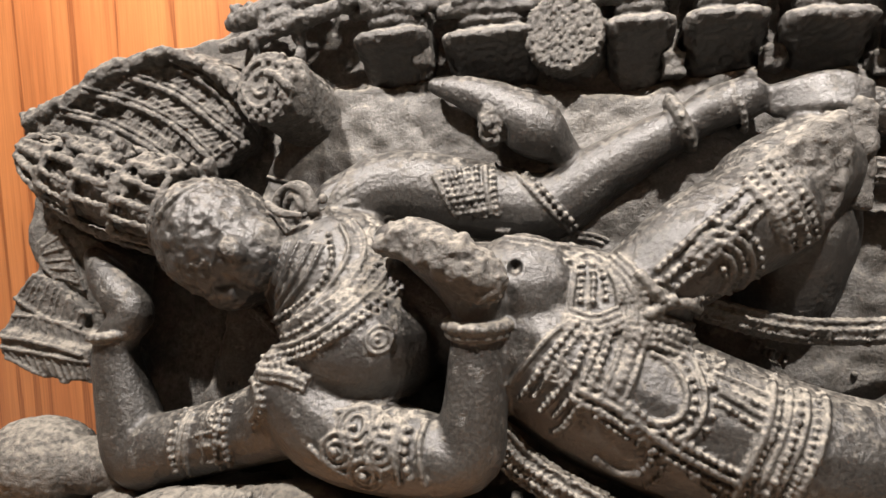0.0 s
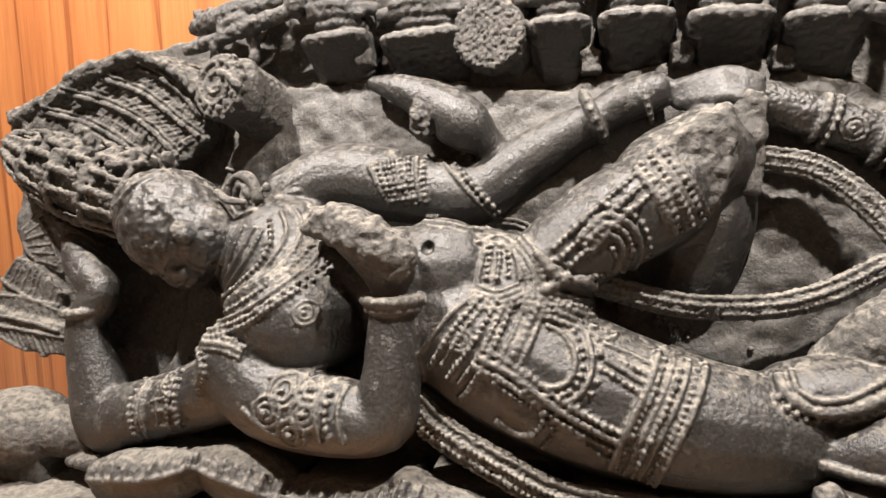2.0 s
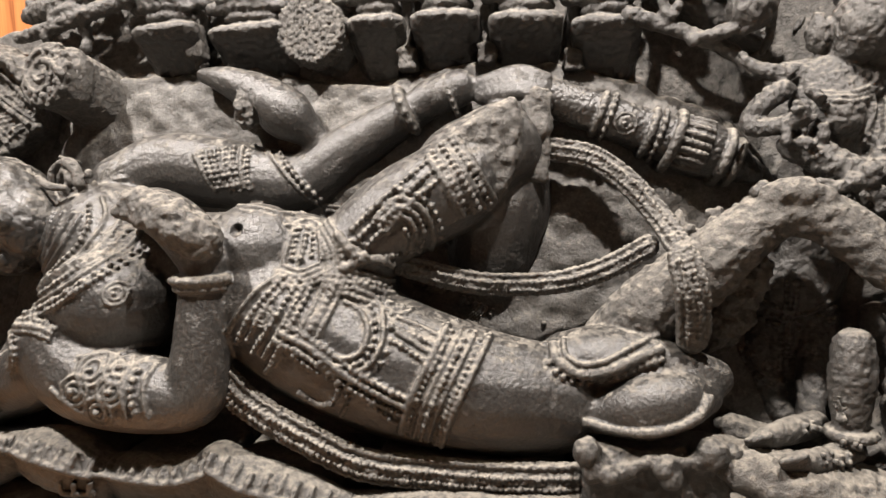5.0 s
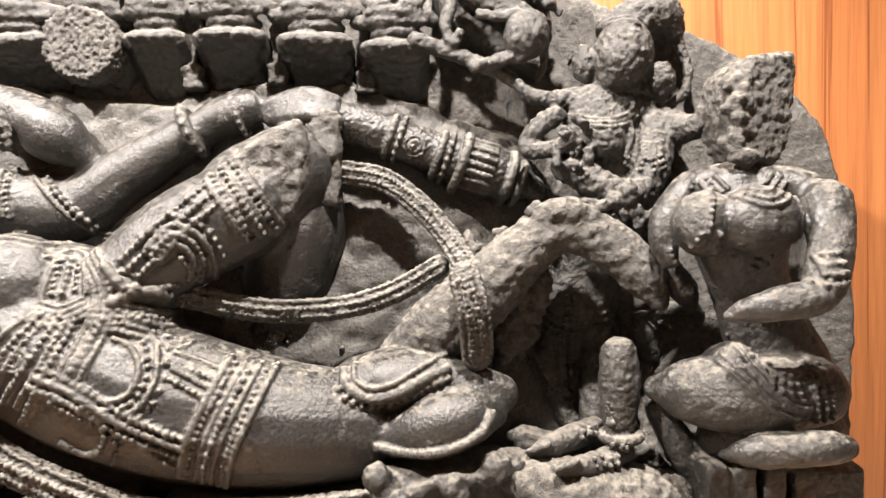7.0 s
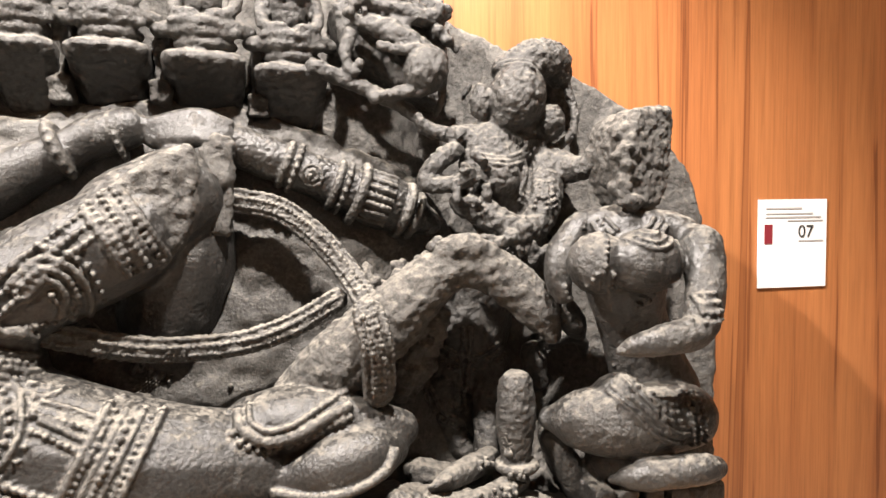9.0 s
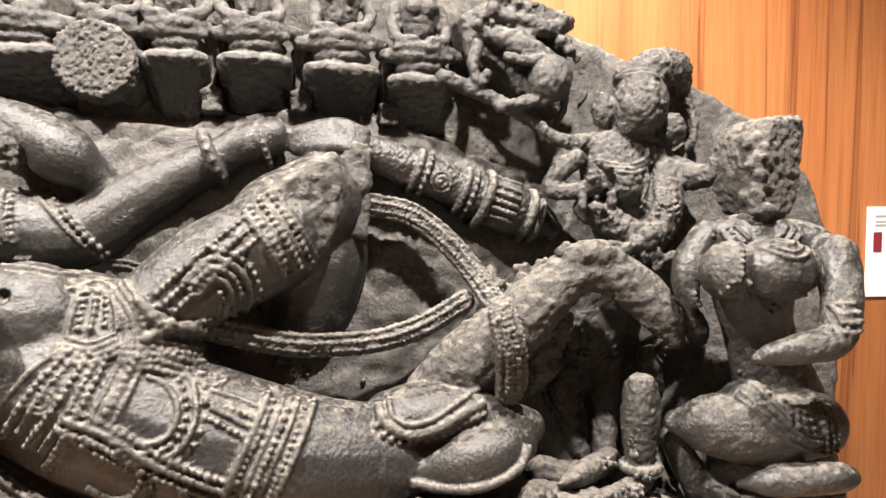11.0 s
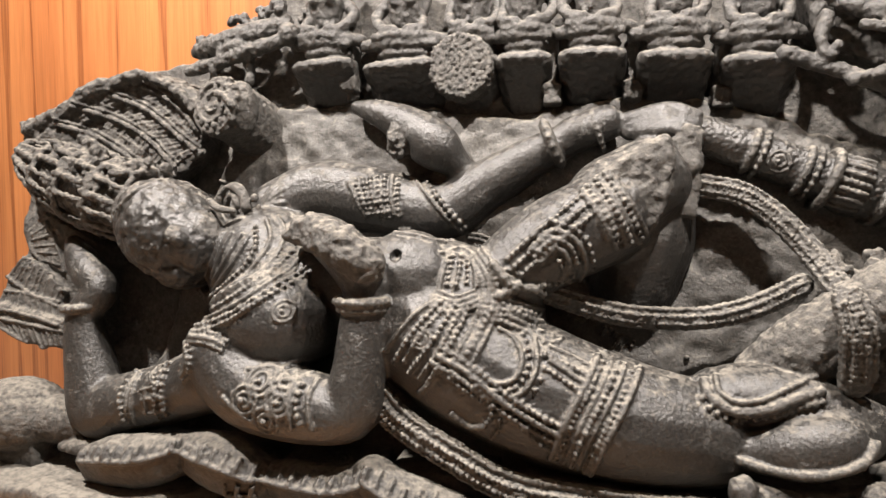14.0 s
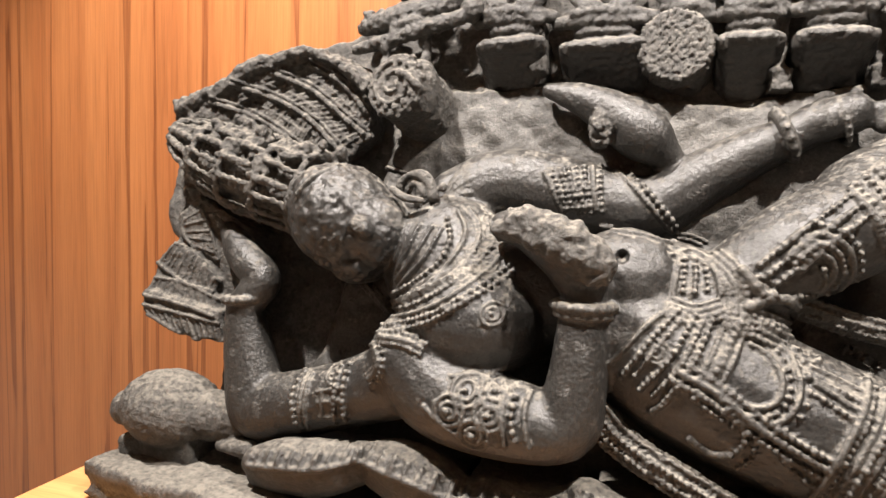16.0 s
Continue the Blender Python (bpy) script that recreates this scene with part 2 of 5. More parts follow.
def course(pts, gap, shift=0.0):
    """Points every gap along a curve of (x, y, z), shifted sideways, laid on the stone."""
    path = [p for p, _ in spline([(*q[:3], 0.01) for q in pts], 10)]
    out, rest = [], 0.0
    for a, b in zip(path, path[1:]):
        d = b - a
        length = Vector((d.x, d.z)).length
        if length < 1e-6:
            continue
        side = Vector((-d.z, 0, d.x)).normalized()
        s = rest
        while s < length:
            p = a + d * (s / length) + side * shift
            out.append((p, d.normalized(), side))
            s += gap
        rest = s - length
    return out


def beads(shape, pts, r, gap=None, shift=0.0, mat=1, sink=0.22):
    """A string of small beads on the stone."""
    for p, d, side in course(pts, gap or r * 1.8, shift):
        y, n = drop(p.x, p.z, p.y)
        k = r * random.uniform(0.70, 1.08)
        c = (p.x, y - k * (1 - sink), p.z)
        rings = []
        for th in (0.25, 0.95, 1.7, 2.5):
            rings.append([(c[0] + k * math.sin(th) * math.cos(a), c[1] - k * math.cos(th), c[2] + k * math.sin(th) * math.sin(a)) for a in (0, 1.047, 2.094, 3.142, 4.189, 5.236)])
        shape.rings([r_[::-1] for r_ in rings], mat)


def cord(shape, pts, r, shift=0.0, mat=1, seg=8, sink=0.3, taper=1.0):
    """A raised cord or fillet that follows the stone."""
    r *= 0.84
    c = course(pts, max(0.0034, r * 0.85), shift)
    ys = [drop(p.x, p.z, p.y)[0] for p, _, _ in c]
    runs = [[]]
    for i, (p, _, _) in enumerate(c):
        if i and abs(ys[i] - ys[i - 1]) > 0.016 + r:
            runs.append([])
        runs[-1].append((p.x, ys[i] - r * (1 - sink), p.z, r * (1.05 if i % 2 else 0.88) * random.uniform(0.88, 1.08)))
    for line in runs:
        if len(line) > 2:
            shape.tube(line, seg=seg, steps=1, mat=mat, cap=False)


def belt(shape, pts, width, r=0.004, rows=2, bead=0.004, mat=1, plate=True):
    """A jewelled strap: a raised plate, two fillets and rows of beads."""
    if plate:
        c = course(pts, 0.010)
        rings = []
        for p, d, side in c:
            ring = []
            for k in (-0.5, -0.25, 0.0, 0.25, 0.5):
                q = p + side * (k * width)
                ring.append((q.x, drop(q.x, q.z, q.y)[0] - r * 0.8, q.z))
            for k in (0.5, -0.5):
                q = p + side * (k * width)
                ring.append((q.x, drop(q.x, q.z, q.y)[0] + 0.01, q.z))
            if max(q[1] for q in ring) - min(q[1] for q in ring) < 0.035:
                rings.append(ring[::-1])
        if len(rings) > 1:
            shape.rings(rings, mat)
    for k in (-0.5, 0.5):
        cord(shape, pts, r, k * width, mat)
    for i in range(rows):
        beads(shape, pts, bead, shift=width * ((i + 0.5) / rows - 0.5) * 0.8, mat=mat, sink=-0.3 if plate else 0.22)


def disc(shape, c, r, mat=1, rings=2):
    """A round flower boss: rings and a centre, on the stone."""
    for k in range(rings):
        rr = r * (1 - 0.45 * k)
        pts = [(c[0] + rr * math.cos(a * math.pi / 6), c[1], c[2] + rr * math.sin(a * math.pi / 6)) for a in range(13)]
        cord(shape, pts, r * 0.16, mat=mat, seg=6)
    beads(shape, [(c[0] - r * 0.1, c[1], c[2]), (c[0] + r * 0.1, c[1], c[2])], r * 0.28, gap=1.0, mat=mat)


def bracelet(shape, c, d, r, thick, bead=0.0, mat=1):
    """A ring round a limb at c that runs along d, with beads on its front."""
    d = Vector(d).normalized()
    u = d.cross(Vector((0, 1, 0))).normalized()
    w = Vector((0, 1, 0))
    pts = []
    for i in range(25):
        a = 2 * math.pi * i / 24
        q = Vector(c) + u * (r * math.cos(a)) + w * (r * math.sin(a))
        pts.append((*q, thick))
    shape.tube(pts, seg=8, steps=1, mat=mat, cap=False)
    if bead:
        n = int(math.pi * r / (bead * 2.2))
        for i in range(n):
            a = math.pi + math.pi * (i + 0.5) / n
            q = Vector(c) + u * ((r + thick * 0.7) * math.cos(a)) + w * ((r + thick * 0.7) * math.sin(a))
            shape.ball(q, (bead, bead, bead), seg=6, half=4, mat=mat)


def scales(shape, a, b, n, r=0.0018, mat=1):
    """Short ribs laid across the strip between two curves."""
    pa = [p for p, _ in spline([(*q[:3], 0.01) for q in a], 12)]
    pb = [p for p, _ in spline([(*q[:3], 0.01) for q in b], 12)]
    for i in range(n):
        t = (i + 0.5) / n
        p, q = pa[int(t * (len(pa) - 1))], pb[int(t * (len(pb) - 1))]
        cord(shape, [p, q], r, mat=mat, seg=5)


def lumps(shape, c, spread, size, count, mat=0):
    """A cluster of worn knobs."""
    for _ in range(count):
        p = [c[k] + random.uniform(-1, 1) * spread[k] for k in range(3)]
        k = size * random.uniform(0.6, 1.3)
        shape.ball(p, (k, k * random.uniform(0.7, 1.2), k * random.uniform(0.7, 1.2)), seg=8, half=6, mat=mat)


def join(shape, other, mat=None):
    shape.add(other.v, other.f)
    shape.m[-len(other.f):] = other.m if mat is None else [mat] * len(other.f)


def weather(shape, nv, nf, reach=0.0075):
    """Roughen the skin and let dust lie where ornament is carved; nv, nf: the skin's vertices and faces."""
    kd = KDTree(len(range(nv, len(shape.v), 3)))
    for k, i in enumerate(range(nv, len(shape.v), 3)):
        kd.insert(shape.v[i], k)
    kd.balance()
    near = [False] * nv
    for i in range(nv):
        p = Vector(shape.v[i])
        dist = kd.find(p)[2]
        if dist < reach * (0.7 + 0.6 * noise.noise(p * 60)):
            near[i] = True
            shape.v[i] = (p.x, p.y + 0.0022 * noise.noise(p * 150), p.z)
    for k in range(nf):
        if all(near[i] for i in shape.f[k]):
            shape.m[k] = 1
        elif shape.m[k] == 0 and noise.fractal(Vector(shape.v[shape.f[k][0]]) * 38, 1.0, 2.0, 3) > 0.42:
            shape.m[k] = 3


def fuse(shape, voxel=0.002, worn=0.0007):
    """Make body and ornament one carved skin, softened by wear, that keeps its stone finishes."""
    finish = [0] * len(shape.v)
    for face, m in zip(shape.f, shape.m):
        for i in face:
            finish[i] = m
    kd = KDTree(len(shape.v))
    for i, p in enumerate(shape.v):
        kd.insert(p, i)
    kd.balance()
    out = melt(shape, voxel, 1, worn, 0.005)
    got = [finish[kd.find(p)[1]] for p in out.v]
    out.m = [got[f[0]] for f in out.f]
    return out


def part(name, shape, mats, parent=None, label="", smooth=True):
    ob = new(name, shape.mesh(name, mats, smooth))
    if parent is not None:
        ob.parent = parent
    if label:
        tagged(ob, label)
    return ob


STONES = [STONE, CARVED, ROUGH, WORN]


# ---- the gallery ----
def wall_y(x):
    return 1.35 - 0.12 * x


def panel_box(name, c, size, turn, mat, label, category="wall"):
    s = Shape()
    s.box((0, 0, 0), size, mat=0, chamfer=0.02)
    ob = part(name, s, [mat], smooth=False)
    ob.matrix_world = pose(*c, *turn)
    return tagged(ob, label, category, kind="structure")


panel_box("wall_north", (0.2, wall_y(0.2) + 0.05, 1.6), (7.0, 0.1, 3.2), (0, 0, -6.84), PANEL, "teak veneer wall panelling with vertical grain")
# out of view: floor, ceiling and three walls added as reflectors for fill
panel_box("floor", (0.2, -0.6, -0.05), (7.4, 4.6, 0.1), (0, 0, 0), BOUNCE_FLOOR, "unseen pale floor added to bounce fill light", "floor")
panel_box("ceiling", (0.2, -0.6, 3.25), (7.4, 4.6, 0.1), (0, 0, 0), BOUNCE_PLASTER, "unseen off-white ceiling added to bounce fill light", "ceiling")
panel_box("wall_south", (0.2, -2.8, 1.6), (7.4, 0.1, 3.2), (0, 0, 0), BOUNCE_PLASTER, "unseen off-white wall added to bounce fill light")
panel_box("wall_west", (-3.4, -0.6, 1.6), (0.1, 4.5, 3.2), (0, 0, 0), BOUNCE_PLASTER, "unseen off-white wall added to bounce fill light")
panel_box("wall_east", (3.75, -0.6, 1.6), (0.1, 4.5, 3.2), (0, 0, 0), BOUNCE_PLASTER, "unseen off-white wall added to bounce fill light")

SHELF = 0.885


def plinth():
    base = tagged(new("display_plinth"), "pale teak display plinth carrying the stone relief", "plinth")
    s = Shape()
    s.box((0.025, 0.88, SHELF - 0.015), (2.20, 0.60, 0.03), chamfer=0.15)
    part("top_board", s, [TOP], base, "pale teak top board", smooth=False)
    s = Shape()
    s.box((0.025, 0.88, (SHELF - 0.03) / 2), (2.16, 0.56, SHELF - 0.03), chamfer=0.02)
    part("body", s, [PANEL], base, smooth=False)


plinth()


# ---- the stone relief ----
relief = tagged(new("stone_relief"), "dark schist relief of a reclining figure under a serpent hood", "sculpture")


def face_y(z):
    """The carved ground leans back."""
    return 1.075 + (z - 1.65) * 0.2


def base_slab():
    s = Shape()
    # the stone step under the coils
    line = [(-0.965, 0.79), (-0.80, 0.755), (-0.4, 0.72), (0.1, 0.70), (0.6, 0.66), (0.96, 0.62), (1.0, 0.95), (-0.92, 1.16)]
    cx, cy = 0.05, 0.95
    rings = []
    for z, k in ((SHELF, 0.97), (SHELF + 0.012, 0.99), (SHELF + 0.02, 0.96), (0.910, 0.955), (0.920, 0.985), (0.938, 1.0), (0.952, 0.99), (0.956, 0.96)):
        rings.append([(cx + (x - cx) * (1 - (1 - k) * 0.35), cy + (y - cy) * k, z) for x, y in line])
    s.rings(rings)
    out = melt(s, 0.008, 3, 0.006, 0.05)
    out.m = [2] * len(out.f)
    part("base_step", ground(out), STONES, relief, "worn stone step under the figure")


def back_slab():
    s = Shape()
    outline = [(-0.80, 0.93), (-0.80, 1.20), (-0.981, 1.05, 1.378)[::2], (-0.964, 1.05, 1.588)[::2], (-0.912, 1.05, 1.666)[::2], (-0.791, 1.07, 1.728)[::2], (-0.709, 1.07, 1.734)[::2],
               (-0.604, 1.08, 1.744)[::2], (-0.544, 1.1, 1.802)[::2], (-0.471, 1.1, 1.834)[::2], (-0.40, 1.90), (-0.15, 2.03), (0.15, 2.08), (0.45, 2.03), (0.62, 1.95), (0.74, 1.85), (0.76, 1.80), (0.76, 0.93)]
    s.prism(outline, lambda z, x: face_y(z), lambda z, x: face_y(z) + 0.14, bevel=0.012)
    east = [(0.70, 0.93), (0.70, 1.84), (0.792, 1.06, 1.795)[::2], (0.866, 1, 1.746)[::2], (0.957, 0.95, 1.708)[::2], (1.047, 0.89, 1.64)[::2], (1.115, 0.87, 1.565)[::2], (1.148, 0.86, 1.487)[::2],
            (1.15, 0.86, 1.364)[::2], (1.141, 0.84, 1.206)[::2], (1.123, 0.82, 1.071)[::2], (1.04, 0.93)]
    s.prism(east, lambda z, x: face_y(z) - (x - 0.75) * 0.45, lambda z, x: face_y(z) - (x - 0.75) * 0.45 + 0.14, bevel=0.012)
    out = melt(s, 0.008, 2, 0.009, 0.05)
    out.m = [2] * len(out.f)
    part("back_slab", ground(out), STONES, relief, "rough grey carved ground of the slab")


def inner_ground():
    s = Shape()
    arch = [(-0.366, 1.632), (-0.250, 1.638), (-0.196, 1.649), (-0.096, 1.639), (-0.005, 1.613), (0.079, 1.604), (0.144, 1.602), (0.201, 1.621), (0.296, 1.633), (0.440, 1.621), (0.568, 1.579), (0.580, 1.561), (0.648, 1.546), (0.699, 1.508)]
    outline = [(-0.62, 1.0), (-0.45, 1.60)] + arch + [(0.78, 1.38), (0.78, 1.0)]
    s.prism(outline, lambda z, x: face_y(z) - 0.03, lambda z, x: face_y(z) + 0.06, bevel=0.008)
    out = melt(s, 0.007, 2, 0.008, 0.035)
    out.m = [1] * len(out.f)
    part("inner_ground", ground(out), STONES, relief, "rough pitted ground behind the figure, with an arched edge")


def crowned_head():
    """Crown, eroded face and the broken lattice of the tall cap, one skin."""
    s = Shape()
    cone = [(-0.578, 0.930, 1.441, 0.0780), (-0.655, 0.945, 1.463, 0.0820), (-0.737, 0.960, 1.485, 0.0798), (-0.816, 0.975, 1.512, 0.0682), (-0.893, 0.990, 1.546, 0.0405)]
    s.tube([(x, y, z, r * 0.74) for x, y, z, r in cone], seg=20)
    axis, wide = [Vector(p[:3]) for p in cone], [p[3] for p in cone]
    d = axis[-1] - axis[0]
    u = d.cross(Vector((0, 1, 0))).normalized()
    w0 = u.cross(d).normalized()
    for k, (p, r) in enumerate(zip(axis, wide)):
        bracelet(s, p, d, r * 0.93, 0.0060, mat=0)
        if k == 4:
            continue
        q, rq = axis[k + 1], wide[k + 1]
        for i in range(15):
            t = 2 * math.pi * (i + 0.5 * (k % 2)) / 15 + random.uniform(-0.06, 0.06)
            w = u * math.cos(t) + w0 * math.sin(t)
            if random.random() < 0.06:
                continue
            s.tube([(*(p + w * r * 0.91), 0.006), (*((p + q) / 2 + w * (r + rq) * 0.47), random.uniform(0.0045, 0.008)), (*(q + w * rq * 0.91), 0.006)], seg=8, steps=2)
    # the broken, dusty upper side of the cap
    for c in [(-0.748, 0.940, 1.554), (-0.679, 0.925, 1.534), (-0.613, 0.910, 1.515), (-0.561, 0.905, 1.511), (-0.525, 0.910, 1.500), (-0.574, 0.890, 1.493), (-0.628, 0.890, 1.490), (-0.692, 0.910, 1.513)]:
        lumps(s, c, (0.030, 0.014, 0.016), 0.0100, 15)
    for c in [(-0.576, 0.895, 1.460), (-0.590, 0.895, 1.433)]:
        lumps(s, c, (0.012, 0.012, 0.018), 0.009, 8)
    crown = melt(s, 0.003, 1, 0.0035, 0.010)
    crown.v = [(x - 0.012, y, z) for x, y, z in crown.v]
    crown.m = [2] * len(crown.f)
    h = Shape()
    a = (-0.506, 0.900, 1.401)
    h.ball(a, (0.104, 0.094, 0.090), (0, 34, 0))
    h.ball((-0.443, 0.900, 1.381), (0.060, 0.080, 0.066))
    h.ball((-0.535, 0.900, 1.446), (0.060, 0.074, 0.048))
    h.ball((-0.475, 0.900, 1.333), (0.055, 0.070, 0.040))
    h.ball((-0.443, 0.825, 1.394), (0.026, 0.020, 0.016), (0, 40, 0))
    h.ball((-0.485, 0.830, 1.428), (0.028, 0.014, 0.010), (0, 60, 0))
    pits = [((a[0] + random.uniform(-0.09, 0.10), 0.82, a[2] + random.uniform(-0.10, 0.09)), random.uniform(0.004, 0.013), random.uniform(0.001, 0.0036)) for _ in range(110)]
    head = melt(h, 0.0034, 3, 0.0030, 0.014, dents=pits)
    head.m = [2 if noise.fractal(Vector(head.v[f[0]]) * 26, 1.0, 2.0, 3) > 0.30 else 0 for f in head.f]
    out = Shape()
    join(out, crown)
    join(out, head)
    return ground(out)


def serpent_hood():
    s = Shape()
    # the hollow fan and its thick broken rim
    fan = [(-0.907, 1.597), (-0.815, 1.640), (-0.728, 1.691), (-0.643, 1.707), (-0.573, 1.691), (-0.505, 1.643), (-0.491, 1.547), (-0.569, 1.490), (-0.688, 1.456), (-0.789, 1.486)]
    s.prism(fan, lambda z, x: 0.998, lambda z, x: 1.10, bevel=0.006)
    rim = [(-0.896, 1.628), (-0.849, 1.641), (-0.786, 1.657), (-0.732, 1.673), (-0.714, 1.703), (-0.685, 1.698), (-0.655, 1.690), (-0.638, 1.706), (-0.593, 1.708), (-0.549, 1.692), (-0.505, 1.666), (-0.489, 1.644), (-0.504, 1.635), (-0.548, 1.657), (-0.593, 1.678), (-0.638, 1.680), (-0.672, 1.661), (-0.713, 1.637), (-0.767, 1.610), (-0.829, 1.590), (-0.881, 1.574), (-0.891, 1.596)]
    rings = [[(x, y + (z - 1.6) * 0.1, z) for x, z in rim] for y in (0.986, 0.990, 1.01, 1.09)]
    s.rings(rings)
    s.tube([(-0.899, 0.990, 1.607, 0.0143), (-0.808, 0.990, 1.640, 0.0161), (-0.740, 0.990, 1.677, 0.0183), (-0.685, 0.990, 1.690, 0.0137), (-0.629, 0.985, 1.703, 0.0113), (-0.572, 0.985, 1.689, 0.0103), (-0.518, 0.980, 1.655, 0.0090), (-0.501, 0.980, 1.630, 0.0090)])
    s.prism([(-0.919, 1.623), (-0.805, 1.632), (-0.717, 1.561), (-0.608, 1.499), (-0.739, 1.356), (-0.868, 1.373), (-0.895, 1.484), (-0.909, 1.562)], lambda z, x: 0.985, lambda z, x: 1.08, bevel=0.006)
    base = melt(s, 0.004, 1, 0.006, 0.018)
    base.m = [2] * len(base.f)
    out = ground(base)
    ribs = [[(-0.827, 0.990, 1.615), (-0.733, 0.990, 1.585), (-0.647, 0.990, 1.535), (-0.611, 0.990, 1.504)], [(-0.777, 0.990, 1.646), (-0.684, 0.990, 1.617), (-0.612, 0.990, 1.577), (-0.554, 0.990, 1.520)], [(-0.697, 0.990, 1.669), (-0.613, 0.990, 1.634), (-0.544, 0.990, 1.582), (-0.504, 0.990, 1.551)], [(-0.620, 0.990, 1.683), (-0.562, 0.990, 1.653), (-0.522, 0.990, 1.617), (-0.493, 0.990, 1.576)]]
    for line in ribs:
        cord(out, line, 0.0062, mat=2)
        cord(out, line, 0.0035, 0.010, mat=2)
    for a, b in zip(ribs, ribs[1:]):
        scales(out, a, b, 19, 0.0017, mat=2)
        mid = [tuple((p[i] + q[i]) / 2 for i in range(3)) for p, q in zip(a, b)]
        cord(out, mid, 0.0016, mat=2)
    # the stepped fans below the crown
    s = Shape()
    steps = (([(-0.858, 1.391), (-0.824, 1.417), (-0.791, 1.356), (-0.781, 1.306), (-0.832, 1.328), (-0.867, 1.358)], 0.945), ([(-0.914, 1.305), (-0.875, 1.344), (-0.826, 1.323), (-0.773, 1.274), (-0.778, 1.251), (-0.851, 1.269), (-0.916, 1.276)], 0.935), ([(-0.913, 1.275), (-0.843, 1.269), (-0.761, 1.242), (-0.758, 1.211), (-0.843, 1.231), (-0.932, 1.241)], 0.925),
             ([(-0.923, 1.252), (-0.874, 1.244), (-0.808, 1.230), (-0.749, 1.222), (-0.739, 1.166), (-0.808, 1.166), (-0.874, 1.181), (-0.923, 1.208)], 0.91))
    for line, y in steps:
        s.prism(line, lambda z, x: y + (z - 1.3) * 0.04, lambda z, x: 1.04, bevel=0.005)
    s.prism([(-0.878, 1.395), (-0.829, 1.435), (-0.692, 1.360), (-0.690, 1.163), (-0.772, 1.161), (-0.854, 1.176), (-0.940, 1.214), (-0.927, 1.294), (-0.878, 1.341)], lambda z, x: 0.952, lambda z, x: 1.06, bevel=0.006)
    low = melt(s, 0.0036, 1, 0.0022, 0.02)
    low.m = [2] * len(low.f)
    ground(low)
    edges = [([(-0.824, 0.930, 1.415), (-0.798, 0.930, 1.367), (-0.781, 0.930, 1.309)], [(-0.858, 0.930, 1.390), (-0.862, 0.930, 1.362), (-0.832, 0.930, 1.330)], 5), ([(-0.875, 0.930, 1.342), (-0.826, 0.930, 1.321), (-0.773, 0.930, 1.272)], [(-0.912, 0.930, 1.302), (-0.851, 0.930, 1.270), (-0.778, 0.930, 1.252)], 9),
             ([(-0.908, 0.920, 1.273), (-0.843, 0.920, 1.266), (-0.761, 0.920, 1.240)], [(-0.929, 0.920, 1.242), (-0.843, 0.920, 1.231), (-0.758, 0.920, 1.212)], 10), ([(-0.926, 0.910, 1.223), (-0.835, 0.910, 1.211), (-0.746, 0.910, 1.199)], [(-0.910, 0.910, 1.205), (-0.816, 0.910, 1.168), (-0.740, 0.910, 1.167)], 11)]
    for a, b, n in edges:
        cord(low, a, 0.0035, mat=2)
        cord(low, b, 0.0045, mat=2)
        scales(low, a, b, n, 0.0022, mat=2)
    join(out, low)
    out.v = [(x - 0.012, y, z) for x, y, z in out.v]
    part("serpent_hood", fuse(out, 0.0018, 0.0006), STONES, relief, "fanned serpent hood with ribbed scales and a broken rim")
    # the curled crest beside the hood
    s = Shape()
    c = (-0.442, 0.945, 1.632)
    s.tube([(c[0], c[1] - 0.004, c[2], 0.056), (c[0] + 0.016, c[1] + 0.05, c[2] - 0.012, 0.058), (c[0] + 0.03, c[1] + 0.12, c[2] - 0.04, 0.062)], cap=False)
    s.ball((c[0] + 0.045, c[1] + 0.02, c[2] - 0.005), (0.03, 0.03, 0.05))
    out = melt(s, 0.003, 1, 0.0022, 0.012)
    out.m = [2] * len(out.f)
    ground(out)
    curl = []
    for i in range(30):
        a, r = 0.9 - i * 0.40, 0.005 + 0.00125 * i
        curl.append((c[0] + r * math.cos(a), c[1], c[2] + r * math.sin(a)))
    cord(out, curl, 0.0046, mat=2)
    cord(out, [(c[0] + 0.008, c[1], c[2] + 0.02), (c[0] + 0.03, c[1], c[2] + 0.012), (c[0] + 0.058, c[1], c[2] - 0.012)], 0.0085, mat=2)
    for rr, n in ((0.056, 17), (0.041, 14)):
        for i in range(n):
            a = 2 * math.pi * (i + 0.5 * (n % 2)) / n
            q = (c[0] + rr * math.cos(a), c[1], c[2] + rr * math.sin(a))
            y, _ = drop(q[0], q[2], c[1])
            k = random.uniform(0.0038, 0.0058)
            out.box((q[0], y, q[2]), (k * 2.1, 0.011, k * 1.7), (0, -math.degrees(a) + 90, 0), mat=2, chamfer=0.4)
    part("curled_crest", fuse(out, 0.0018, 0.0008), STONES, relief, "beaded spiral crest")


